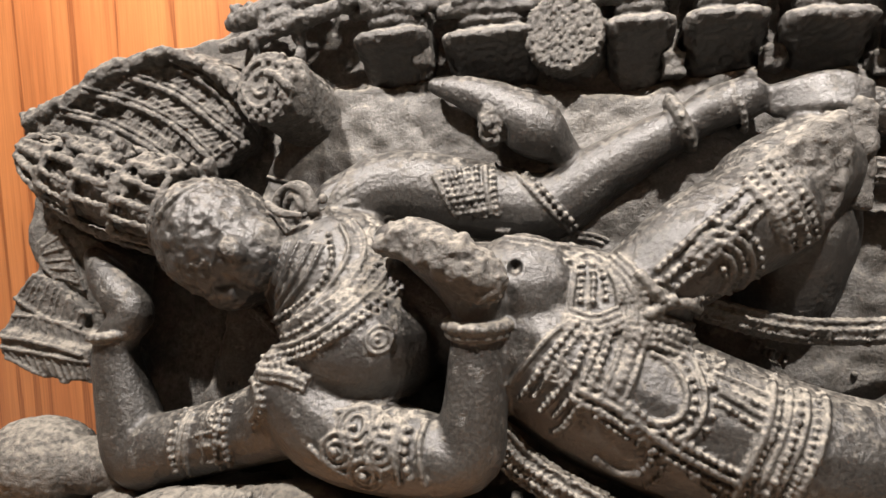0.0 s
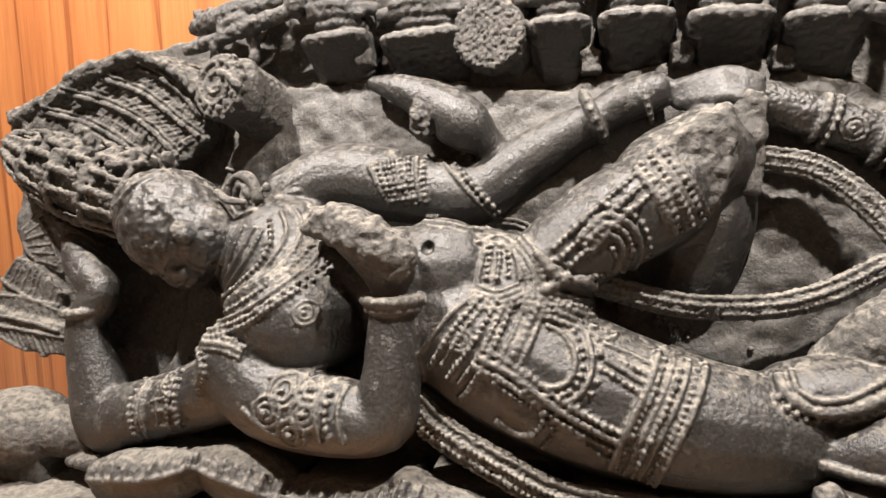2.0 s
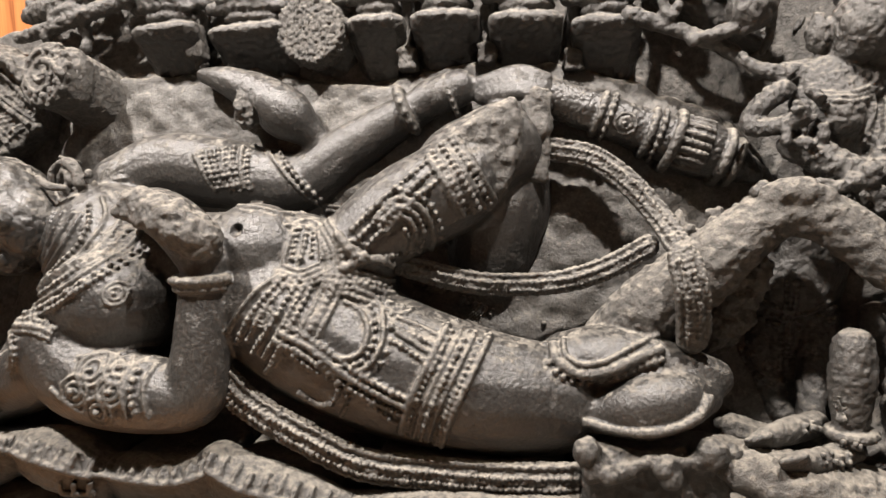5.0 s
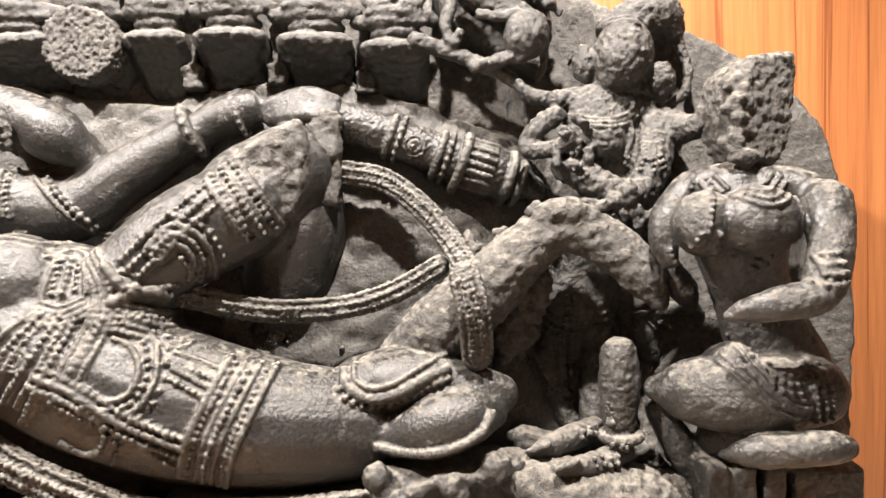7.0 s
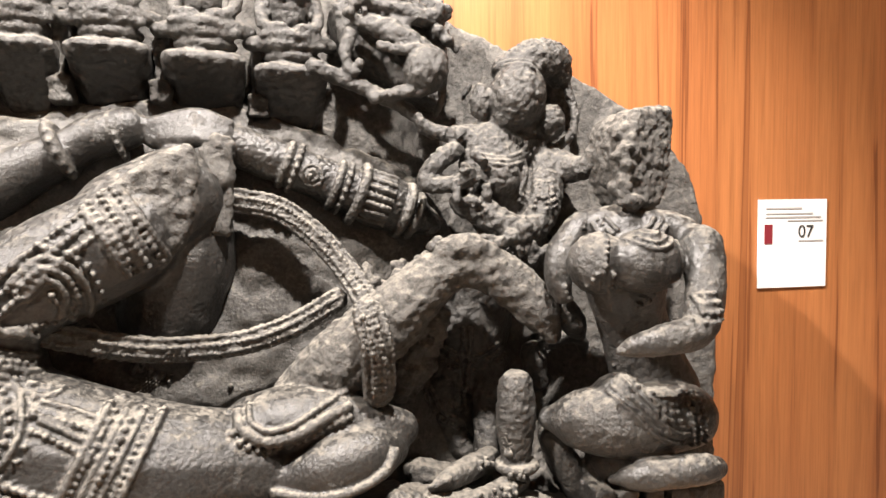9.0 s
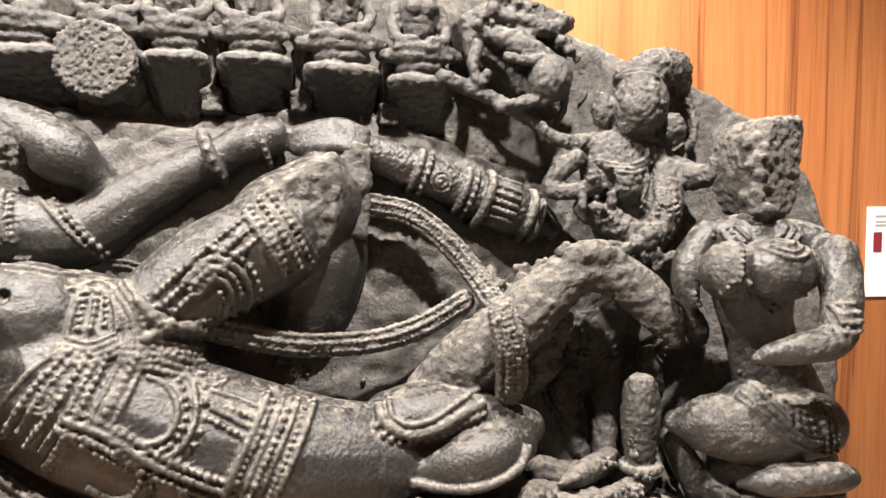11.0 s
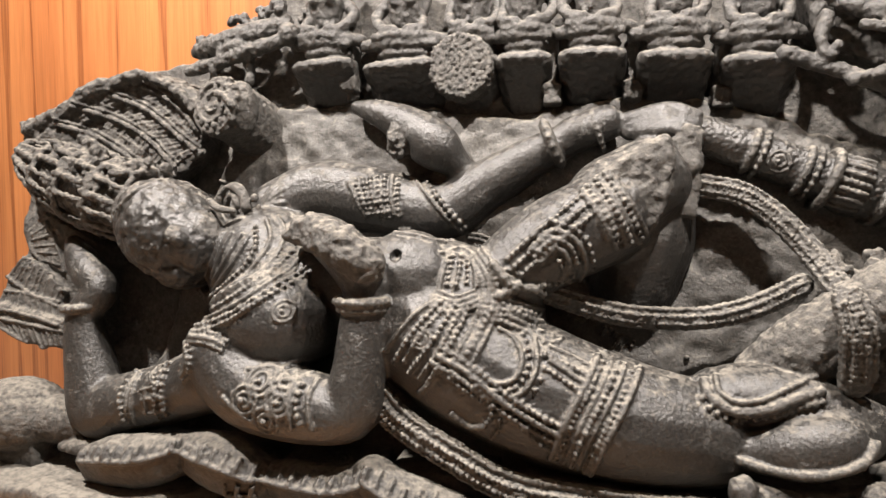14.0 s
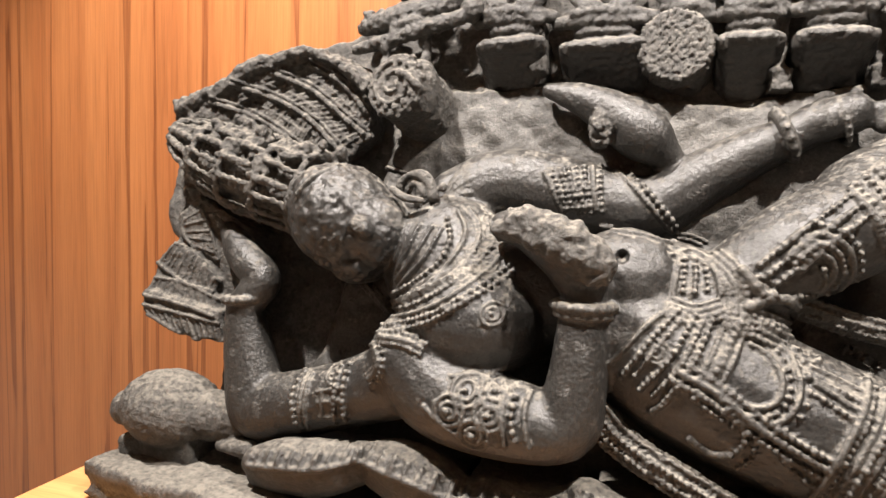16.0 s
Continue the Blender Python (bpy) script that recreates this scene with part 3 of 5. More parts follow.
def reclining_figure():
    head = crowned_head()
    s = Shape()
    s.tube([(-0.452, 0.94, 1.373, 0.0552), (-0.387, 0.94, 1.355, 0.0669), (-0.31, 0.93, 1.33, 0.086)])
    # chest, belly, hips
    s.tube([(-0.328, 0.93, 1.33, 0.1165), (-0.279, 0.91, 1.282, 0.1179), (-0.184, 0.915, 1.291, 0.1036), (-0.067, 0.91, 1.309, 0.0835), (0.012, 0.9, 1.3, 0.0906), (0.078, 0.88, 1.262, 0.102)], flat=0.85)
    s.ball((-0.268, 0.85, 1.254), (0.115, 0.095, 0.09))
    s.ball((-0.044, 0.875, 1.324), (0.088, 0.078, 0.082))
    # the arm that props the head
    s.tube([(-0.349, 0.83, 1.168, 0.0653), (-0.468, 0.85, 1.118, 0.0554), (-0.597, 0.87, 1.076, 0.0582), (-0.655, 0.88, 1.064, 0.0559), (-0.676, 0.885, 1.126, 0.0488), (-0.694, 0.89, 1.235, 0.0343), (-0.659, 0.895, 1.283, 0.0300), (-0.692, 0.910, 1.310, 0.0349), (-0.733, 0.930, 1.338, 0.0315), (-0.768, 0.950, 1.369, 0.0193)])
    # the arm laid forward with a raised forearm
    s.tube([(-0.347, 0.83, 1.193, 0.0763), (-0.29, 0.805, 1.148, 0.069), (-0.191, 0.79, 1.128, 0.0591), (-0.115, 0.785, 1.13, 0.049), (-0.101, 0.785, 1.179, 0.0429), (-0.097, 0.79, 1.251, 0.0356), (-0.094, 0.795, 1.308, 0.0313)])
    s.tube([(-0.095, 0.8, 1.322, 0.0343), (-0.12, 0.805, 1.364, 0.0403), (-0.177, 0.83, 1.399, 0.0344), (-0.219, 0.84, 1.402, 0.0229)])
    # the far arm stretched to the knee
    s.tube([(-0.333, 0.98, 1.44, 0.0538), (-0.253, 1, 1.469, 0.061), (-0.146, 1.01, 1.453, 0.0622), (-0.023, 1.01, 1.433, 0.0556), (0.061, 1.01, 1.482, 0.0467), (0.134, 1.005, 1.525, 0.0381), (0.192, 1, 1.554, 0.0308), (0.214, 1, 1.567, 0.0318), (0.262, 0.995, 1.583, 0.0315)])
    for k in range(4):
        s.tube([(0.30, 0.985, 1.588 - 0.008 * k, 0.013), (0.36, 0.965 - 0.006 * k, 1.600 - 0.012 * k, 0.012), (0.405, 0.965 - 0.004 * k, 1.588 - 0.015 * k, 0.010)])
    # the broken rear arm
    s.tube([(-0.186, 1.010, 1.627, 0.0135), (-0.140, 1.000, 1.614, 0.0250), (-0.081, 0.995, 1.586, 0.0378), (-0.029, 0.990, 1.550, 0.0450), (0.004, 1.000, 1.521, 0.0277)])
    # raised thigh and shin
    s.tube([(0.085, 0.87, 1.31, 0.0594), (0.179, 0.89, 1.382, 0.0707), (0.259, 0.91, 1.424, 0.0735), (0.276, 0.935, 1.447, 0.0761), (0.328, 0.955, 1.481, 0.0715)])
    s.tube([(0.348, 0.985, 1.473, 0.0569), (0.332, 0.99, 1.401, 0.079), (0.31, 0.995, 1.316, 0.0754)])
    # lower thigh, knee and calf
    s.tube([(-0.026, 0.88, 1.246, 0.1041), (0.083, 0.87, 1.189, 0.1093), (0.207, 0.86, 1.143, 0.1021), (0.318, 0.855, 1.119, 0.0905), (0.41, 0.87, 1.106, 0.0801)])
    s.tube([(0.424, 0.87, 1.17, 0.0377), (0.492, 0.85, 1.171, 0.0447), (0.57, 0.84, 1.161, 0.0383), (0.624, 0.84, 1.149, 0.0286)], flat=0.9)
    s.ball((0.481, 0.865, 1.177), (0.095, 0.062, 0.042), (0, -4, 0))
    s.tube([(0.477, 0.82, 1.102, 0.0302), (0.526, 0.8, 1.117, 0.0432), (0.571, 0.8, 1.129, 0.0399), (0.605, 0.82, 1.13, 0.0281)], flat=0.9)
    dents = [((-0.048, 0.8, 1.367), 0.010, 0.016), ((-0.097, 0.950, 1.546), 0.03, 0.035)]
    out = Shape()
    join(out, melt(s, 0.004, 9, 0.0007, 0.03, dents))
    ground(out)
    nv, nf = len(out.v), len(out.f)
    # the worn arched leg, the broken knee and the broken hand
    b = Shape()
    b.tube([(0.484, 0.900, 1.203, 0.0289), (0.542, 0.885, 1.235, 0.0527), (0.605, 0.870, 1.287, 0.0495), (0.660, 0.860, 1.339, 0.0413), (0.711, 0.855, 1.377, 0.0360), (0.763, 0.845, 1.371, 0.0347), (0.810, 0.835, 1.336, 0.0347), (0.837, 0.825, 1.303, 0.0305), (0.851, 0.820, 1.275, 0.0165)])
    b.tube([(0.695, 0.840, 1.399, 0.0176), (0.726, 0.830, 1.406, 0.0192), (0.763, 0.830, 1.392, 0.0160)])
    b = melt(b, 0.0036, 2, 0.0034, 0.014)
    b.m = [2] * len(b.f)
    ground(b)
    join(out, b)
    b = Shape()
    b.prism([(0.252, 1.488), (0.299, 1.527), (0.350, 1.555), (0.365, 1.533), (0.362, 1.472), (0.347, 1.423), (0.316, 1.383), (0.283, 1.423)], lambda z, x: 0.880 + (x - 0.33) * 0.25, lambda z, x: 1.05, bevel=0.008)
    b = melt(b, 0.0036, 1, 0.0045, 0.016)
    b.m = [2] * len(b.f)
    ground(b)
    join(out, b)
    b = Shape()
    b.ball((-0.093, 0.975, 1.561), (0.022, 0.022, 0.032))
    b = melt(b, 0.003, 1, 0.008, 0.010)
    b.m = [2] * len(b.f)
    join(out, b)
    b = Shape()
    b.tube([(-0.083, 0.775, 1.357, 0.0316), (-0.121, 0.765, 1.385, 0.0331), (-0.178, 0.785, 1.405, 0.0281), (-0.213, 0.8, 1.4, 0.0161)])
    b = melt(b, 0.0035, 2, 0.006, 0.016)
    b.m = [2] * len(b.f)
    ground(b)
    join(out, b)
    # hair band and ear ornament
    cord(out, [(-0.56, 0.82, 1.439), (-0.525, 0.82, 1.476), (-0.486, 0.83, 1.495), (-0.436, 0.85, 1.483)], 0.005)
    c = (-0.372, 0.9, 1.441)
    c = (-0.382, 0.900, 1.445)
    for rr, k in ((0.034, 0.0085), (0.018, 0.0065)):
        ring = [(c[0] + rr * math.cos(a * 0.42), c[1] - 0.012 * math.cos(a * 0.42), c[2] + rr * math.sin(a * 0.42), k * random.uniform(0.7, 1.3)) for a in range(14)]
        out.tube(ring, seg=8, steps=2, mat=2)
    lumps(out, (c[0] + 0.030, c[1], c[2] - 0.004), (0.022, 0.012, 0.034), 0.0085, 20, mat=2)
    out.tube([(-0.414, 0.880, 1.453, 0.0063), (-0.390, 0.870, 1.440, 0.0072), (-0.361, 0.870, 1.436, 0.0054)], seg=8, steps=3, mat=2)
    for q in ((-0.272, 0.97, 1.492), (-0.269, 0.97, 1.473), (-0.273, 0.96, 1.449), (-0.306, 0.97, 1.495)):
        p = (-0.338, 0.93, 1.442)
        out.tube([(*p, 0.006), ((p[0] + q[0]) / 2, (p[1] + q[1]) / 2 - 0.012, (p[2] + q[2]) / 2 + 0.004, 0.008), (*q, 0.005)], seg=8, steps=3, mat=1)
    # neck folds and collar
    for line in ([(-0.379, 0.860, 1.400), (-0.387, 0.860, 1.368), (-0.400, 0.860, 1.336)], [(-0.357, 0.860, 1.401), (-0.372, 0.860, 1.360), (-0.396, 0.860, 1.318)], [(-0.334, 0.860, 1.399), (-0.358, 0.860, 1.352), (-0.397, 0.860, 1.304)], [(-0.318, 0.855, 1.396), (-0.340, 0.855, 1.349), (-0.390, 0.855, 1.296)]):
        cord(out, line, 0.0042, mat=0)
    rows = (([(-0.314, 0.850, 1.409), (-0.302, 0.850, 1.377), (-0.318, 0.850, 1.341), (-0.360, 0.850, 1.308), (-0.410, 0.850, 1.281)], "b", 0.0052), ([(-0.302, 0.845, 1.423), (-0.282, 0.845, 1.391), (-0.293, 0.845, 1.354), (-0.335, 0.845, 1.305), (-0.414, 0.845, 1.269)], "c", 0.0040), ([(-0.290, 0.840, 1.429), (-0.265, 0.840, 1.400), (-0.265, 0.840, 1.362), (-0.306, 0.840, 1.317), (-0.415, 0.840, 1.260)], "c", 0.0036),
            ([(-0.277, 0.835, 1.432), (-0.244, 0.835, 1.403), (-0.241, 0.835, 1.368), (-0.278, 0.835, 1.322), (-0.340, 0.835, 1.284), (-0.415, 0.835, 1.256)], "b", 0.0045), ([(-0.238, 0.830, 1.408), (-0.222, 0.830, 1.369), (-0.251, 0.830, 1.324), (-0.320, 0.830, 1.279), (-0.415, 0.830, 1.247)], "c", 0.0042), ([(-0.209, 0.830, 1.345), (-0.250, 0.830, 1.310), (-0.320, 0.830, 1.269), (-0.414, 0.830, 1.240)], "b", 0.0050), ([(-0.204, 0.830, 1.333), (-0.250, 0.830, 1.300), (-0.320, 0.830, 1.259), (-0.410, 0.830, 1.232)], "b", 0.0050))
    for line, kind, r in rows:
        (beads if kind == "b" else cord)(out, line, r)
    for q in [(-0.244, 0.820, 1.392), (-0.262, 0.820, 1.361), (-0.239, 0.820, 1.346), (-0.270, 0.820, 1.344), (-0.235, 0.820, 1.369), (-0.251, 0.820, 1.414), (-0.273, 0.820, 1.334)]:
        disc(out, q, 0.0135)
    for k, q in enumerate([(-0.353, 0.830, 1.288), (-0.337, 0.830, 1.298), (-0.319, 0.830, 1.306), (-0.303, 0.830, 1.314), (-0.290, 0.830, 1.321)]):
        out.box((q[0], drop(q[0], q[2], q[1])[0] - 0.002, q[2]), (0.014, 0.012, 0.020), (0, 30 + 8 * k, 0), mat=1)
    # shoulder bow and tassels
    disc(out, (-0.431, 0.84, 1.232), 0.016)
    for line in ([(-0.497, 0.86, 1.284), (-0.471, 0.86, 1.262), (-0.44, 0.85, 1.234)], [(-0.402, 0.83, 1.222), (-0.384, 0.82, 1.204), (-0.39, 0.82, 1.181), (-0.408, 0.82, 1.164)], [(-0.393, 0.83, 1.232), (-0.348, 0.81, 1.234), (-0.311, 0.8, 1.222)]):
        cord(out, line, 0.006)
        beads(out, line, 0.004, shift=0.008)
        beads(out, line, 0.004, shift=-0.008)
    disc(out, (-0.217, 0.77, 1.281), 0.016)
    # arm rings
    for x0 in (0, 1):
        cord(out, [(-0.527, 0.82, 1.164), (-0.526, 0.81, 1.119), (-0.525, 0.83, 1.061)], 0.0045, -0.010 * x0)
    beads(out, [(-0.55, 0.83, 1.148), (-0.549, 0.82, 1.108), (-0.542, 0.83, 1.064)], 0.006)
    beads(out, [(-0.453, 0.81, 1.188), (-0.453, 0.8, 1.139), (-0.451, 0.82, 1.081)], 0.006)
    beads(out, [(-0.47, 0.81, 1.18), (-0.469, 0.8, 1.137), (-0.47, 0.82, 1.081)], 0.005)
    disc(out, (-0.481, 0.8, 1.157), 0.014)
    for line in ([(-0.507, 0.81, 1.128), (-0.453, 0.8, 1.144)], [(-0.503, 0.81, 1.112), (-0.452, 0.8, 1.125)], [(-0.5, 0.81, 1.088), (-0.452, 0.8, 1.096)], [(-0.494, 0.81, 1.13), (-0.493, 0.81, 1.086)], [(-0.467, 0.8, 1.137), (-0.471, 0.81, 1.088)]):
        cord(out, line, 0.0032)
    for q in ((-0.244, 0.75, 1.176), (-0.209, 0.745, 1.148), (-0.266, 0.75, 1.148), (-0.204, 0.76, 1.178), (-0.23, 0.75, 1.118)):
        disc(out, q, 0.021, rings=2)
    for line in ([(-0.306, 0.77, 1.151), (-0.282, 0.75, 1.131), (-0.248, 0.75, 1.111)], [(-0.27, 0.76, 1.191), (-0.229, 0.76, 1.193), (-0.19, 0.75, 1.174)]):
        cord(out, line, 0.004)
    beads(out, [(-0.175, 0.75, 1.184), (-0.179, 0.74, 1.151), (-0.17, 0.75, 1.11)], 0.006)
    cord(out, [(-0.157, 0.75, 1.186), (-0.162, 0.74, 1.154), (-0.153, 0.75, 1.109)], 0.0045)
    cord(out, [(-0.19, 0.75, 1.182), (-0.193, 0.74, 1.15), (-0.185, 0.75, 1.108)], 0.004)
    edge_a, edge_b = [(-0.18, 0.98, 1.489), (-0.164, 0.97, 1.457), (-0.147, 0.98, 1.422)], [(-0.094, 0.97, 1.502), (-0.089, 0.96, 1.458), (-0.085, 0.97, 1.424)]
    for k in range(8):
        line = [tuple(a + (b - a) * k / 7 for a, b in zip(p, q)) for p, q in zip(edge_a, edge_b)]
        (cord if k in (0, 6) else beads)(out, line, 0.0052)
    for q in ((-0.164, 0.97, 1.482), (-0.128, 0.96, 1.477), (-0.133, 0.96, 1.453)):
        disc(out, q, 0.014)
    for line in ([(-0.171, 0.97, 1.466), (-0.085, 0.96, 1.463)], [(-0.156, 0.97, 1.438), (-0.083, 0.96, 1.439)]):
        cord(out, line, 0.0035)
    chain = [(-0.069, 0.96, 1.494), (-0.041, 0.955, 1.468), (-0.01, 0.955, 1.434), (0.023, 0.97, 1.394)]
    cord(out, chain, 0.005)
    beads(out, chain, 0.0065, shift=0.011)
    # wrists
    bracelet(out, (-0.693, 0.89, 1.254), (-0.1, 0, 1), 0.0345, 0.0085, 0.0050)
    bracelet(out, (-0.095, 0.795, 1.299), (0.0, 0, 1), 0.0375, 0.0085, 0.0055)
    bracelet(out, (0.175, 1, 1.551), (1, 0, 0.45), 0.035, 0.010, 0.006)
    bracelet(out, (-0.095, 0.795, 1.287), (0.0, 0, 1), 0.0375, 0.005)
    bracelet(out, (0.251, 1.000, 1.570), (1, 0, 0.3), 0.031, 0.005, 0.0045)
    # thread over the belly
    cord(out, [(-0.133, 0.86, 1.409), (-0.084, 0.86, 1.403), (-0.029, 0.86, 1.399), (0.018, 0.86, 1.385)], 0.005)
    # girdle
    cord(out, [(0.021, 0.800, 1.304), (-0.008, 0.800, 1.284), (-0.039, 0.800, 1.247), (-0.056, 0.800, 1.224)], 0.004)
    for line, r in (([(0.027, 0.790, 1.300), (-0.007, 0.790, 1.261), (-0.046, 0.790, 1.202)], 0.0050), ([(0.037, 0.785, 1.296), (0.004, 0.785, 1.256), (-0.027, 0.785, 1.208)], 0.0038), ([(0.049, 0.785, 1.296), (0.022, 0.785, 1.246), (-0.018, 0.785, 1.193)], 0.0048), ([(0.061, 0.785, 1.294), (0.033, 0.785, 1.236), (-0.004, 0.785, 1.183)], 0.0040), ([(0.073, 0.785, 1.299), (0.047, 0.785, 1.237), (-0.002, 0.785, 1.160)], 0.0048), ([(0.041, 0.785, 1.222), (0.019, 0.785, 1.185), (-0.009, 0.785, 1.159)], 0.0042)):
        beads(out, line, r)
    disc(out, (0.003, 0.780, 1.248), 0.015)
    disc(out, (0.049, 0.780, 1.239), 0.012)
    for k in range(4):
        cord(out, [(0.018, 0.800, 1.316), (0.048, 0.800, 1.308), (0.080, 0.800, 1.319)], 0.0036, -0.0075 * k)
    for line in ([(0.028, 0.820, 1.373), (0.024, 0.820, 1.344), (0.020, 0.820, 1.316)], [(0.064, 0.820, 1.367), (0.075, 0.820, 1.347), (0.080, 0.820, 1.321)], [(0.025, 0.830, 1.374), (0.045, 0.830, 1.378), (0.067, 0.830, 1.367)]):
        cord(out, line, 0.0045)
    for line in ([(0.035, 0.820, 1.366), (0.034, 0.820, 1.344), (0.031, 0.820, 1.319)], [(0.048, 0.820, 1.366), (0.049, 0.820, 1.345), (0.047, 0.820, 1.320)], [(0.059, 0.820, 1.361), (0.063, 0.820, 1.342), (0.063, 0.820, 1.322)]):
        beads(out, line, 0.0046)
    for k in range(4):
        cord(out, [(0.017, 0.840, 1.380), (0.058, 0.840, 1.373), (0.090, 0.840, 1.346), (0.098, 0.840, 1.308), (0.083, 0.840, 1.260), (0.059, 0.840, 1.210)], 0.0040, 0.0085 * k - 0.008)
    beads(out, [(0.108, 0.820, 1.345), (0.111, 0.820, 1.308), (0.090, 0.820, 1.261), (0.071, 0.820, 1.224)], 0.0052)
    disc(out, (0.125, 0.800, 1.330), 0.020)
    for line in ([(0.101, 0.840, 1.362), (0.120, 0.840, 1.340), (0.131, 0.840, 1.325)], [(0.108, 0.840, 1.308), (0.128, 0.840, 1.318), (0.148, 0.840, 1.330)], [(0.134, 0.840, 1.322), (0.162, 0.840, 1.320), (0.176, 0.840, 1.310)]):
        cord(out, line, 0.009)
    # swags on the lower thigh
    loop = [(0.114, 0.780, 1.266), (0.141, 0.780, 1.250), (0.153, 0.780, 1.224), (0.143, 0.780, 1.199), (0.115, 0.780, 1.192), (0.089, 0.780, 1.206), (0.061, 0.780, 1.225)]
    for k in range(4):
        (beads if k % 2 else cord)(out, loop, 0.0046, shift=0.0105 * k)
    ribbon = [(0.089, 0.800, 1.282), (0.124, 0.800, 1.277), (0.165, 0.800, 1.259), (0.198, 0.800, 1.249), (0.220, 0.800, 1.271), (0.214, 0.800, 1.294), (0.192, 0.800, 1.309)]
    for k in range(5):
        (beads if k % 2 else cord)(out, ribbon, 0.0040, shift=0.0082 * k - 0.004)
    for k in range(2):
        for a, b in ((0.0, "c"), (0.011, "b")):
            line = [(0.188, 0.785, 1.241), (0.226, 0.785, 1.226), (0.263, 0.785, 1.209)] if k == 0 else [(0.190, 0.785, 1.225), (0.228, 0.785, 1.203), (0.258, 0.785, 1.186)]
            (beads if b == "b" else cord)(out, line, 0.0048, shift=-a)
    hem = [(0.030, 0.780, 1.226), (0.076, 0.780, 1.205), (0.121, 0.780, 1.172), (0.158, 0.780, 1.150), (0.213, 0.780, 1.122)]
    cord(out, hem, 0.0062)
    beads(out, hem, 0.0052, shift=0.012)
    beads(out, hem, 0.0050, shift=-0.013)
    beads(out, [(0.156, 0.790, 1.131), (0.178, 0.790, 1.110), (0.193, 0.790, 1.099)], 0.0050)
    cord(out, [(0.046, 0.790, 1.138), (0.075, 0.790, 1.120), (0.098, 0.790, 1.124)], 0.0062)
    beads(out, [(0.098, 0.790, 1.124), (0.112, 0.790, 1.147), (0.102, 0.790, 1.175), (0.084, 0.790, 1.192)], 0.0052)
    beads(out, [(0.123, 0.790, 1.156), (0.122, 0.790, 1.126), (0.106, 0.790, 1.101)], 0.0044)
    for k in range(3):
        line = [(0.295, 0.77, 1.232), (0.273, 0.75, 1.19), (0.243, 0.76, 1.13), (0.22, 0.78, 1.069)]
        belt(out, line, 0.020, 0.004, 1, 0.0048) if k == 1 else cord(out, line, 0.006, (k - 1) * 0.030)
    for k in (-1, 1):
        beads(out, [(0.295, 0.77, 1.232), (0.273, 0.75, 1.19), (0.243, 0.76, 1.13), (0.22, 0.78, 1.069)], 0.0046, shift=k * 0.021)
    # bands on the raised thigh
    band = [(0.249, 0.9, 1.483), (0.281, 0.87, 1.437), (0.306, 0.88, 1.386)]
    belt(out, band, 0.016, 0.004, 1, 0.0055)
    for k in (-1, 1):
        cord(out, band, 0.0055, k * 0.024)
        beads(out, band, 0.0055, shift=k * 0.016)
    for k in range(3):
        beads(out, [(0.125, 0.88, 1.366), (0.173, 0.87, 1.411), (0.231, 0.89, 1.46)], 0.0052, shift=-0.016 * k)
    for k in range(4):
        line = [(0.157, 0.86, 1.378), (0.189, 0.86, 1.407), (0.225, 0.86, 1.393), (0.238, 0.87, 1.355), (0.223, 0.88, 1.32)]
        (cord if k % 2 else beads)(out, line, 0.0055, shift=-0.012 * k + 0.012)
    beads(out, [(0.161, 0.87, 1.323), (0.207, 0.86, 1.331), (0.2, 0.86, 1.365)], 0.005)
    # hems on the calves
    hem = [(0.407, 0.82, 1.203), (0.41, 0.81, 1.18), (0.439, 0.8, 1.162), (0.476, 0.79, 1.167), (0.518, 0.79, 1.186), (0.557, 0.8, 1.198)]
    cord(out, hem, 0.010)
    beads(out, hem, 0.006, shift=-0.012)
    cord(out, hem, 0.005, 0.014)
    hem = [(0.445, 0.78, 1.097), (0.484, 0.76, 1.094), (0.541, 0.75, 1.101), (0.586, 0.76, 1.118), (0.608, 0.77, 1.146)]
    cord(out, hem, 0.008)
    weather(out, nv, nf)
    join(out, head)
    part("reclining_figure", fuse(out, 0.002, 0.0005), STONES, relief, "polished dark stone reclining figure with jewelled straps")


def garland(name, pts, width, label, flat=0.55):
    """A thick strap of beadwork hanging free of the body."""
    s = Shape()
    s.tube([(*p[:3], width / 2) for p in pts], seg=16, steps=6, flat=flat)
    out = melt(s, 0.004, 2, 0.001, 0.02)
    others = GROUND[:]
    GROUND.clear()
    ground(out)
    out.m = [1] * len(out.f)
    for k in (-0.40, 0.40):
        cord(out, pts, width * 0.09, k * width)
    for k in (-0.2, 0.12):
        beads(out, pts, width * 0.10, shift=k * width)
    cord(out, pts, width * 0.05, -0.04 * width)
    if name == "long_garland":
        disc(out, (0.000, 0.775, 1.094), 0.017)
    GROUND.extend(others)
    part(name, fuse(out, 0.0019, 0.002), STONES, relief, label)


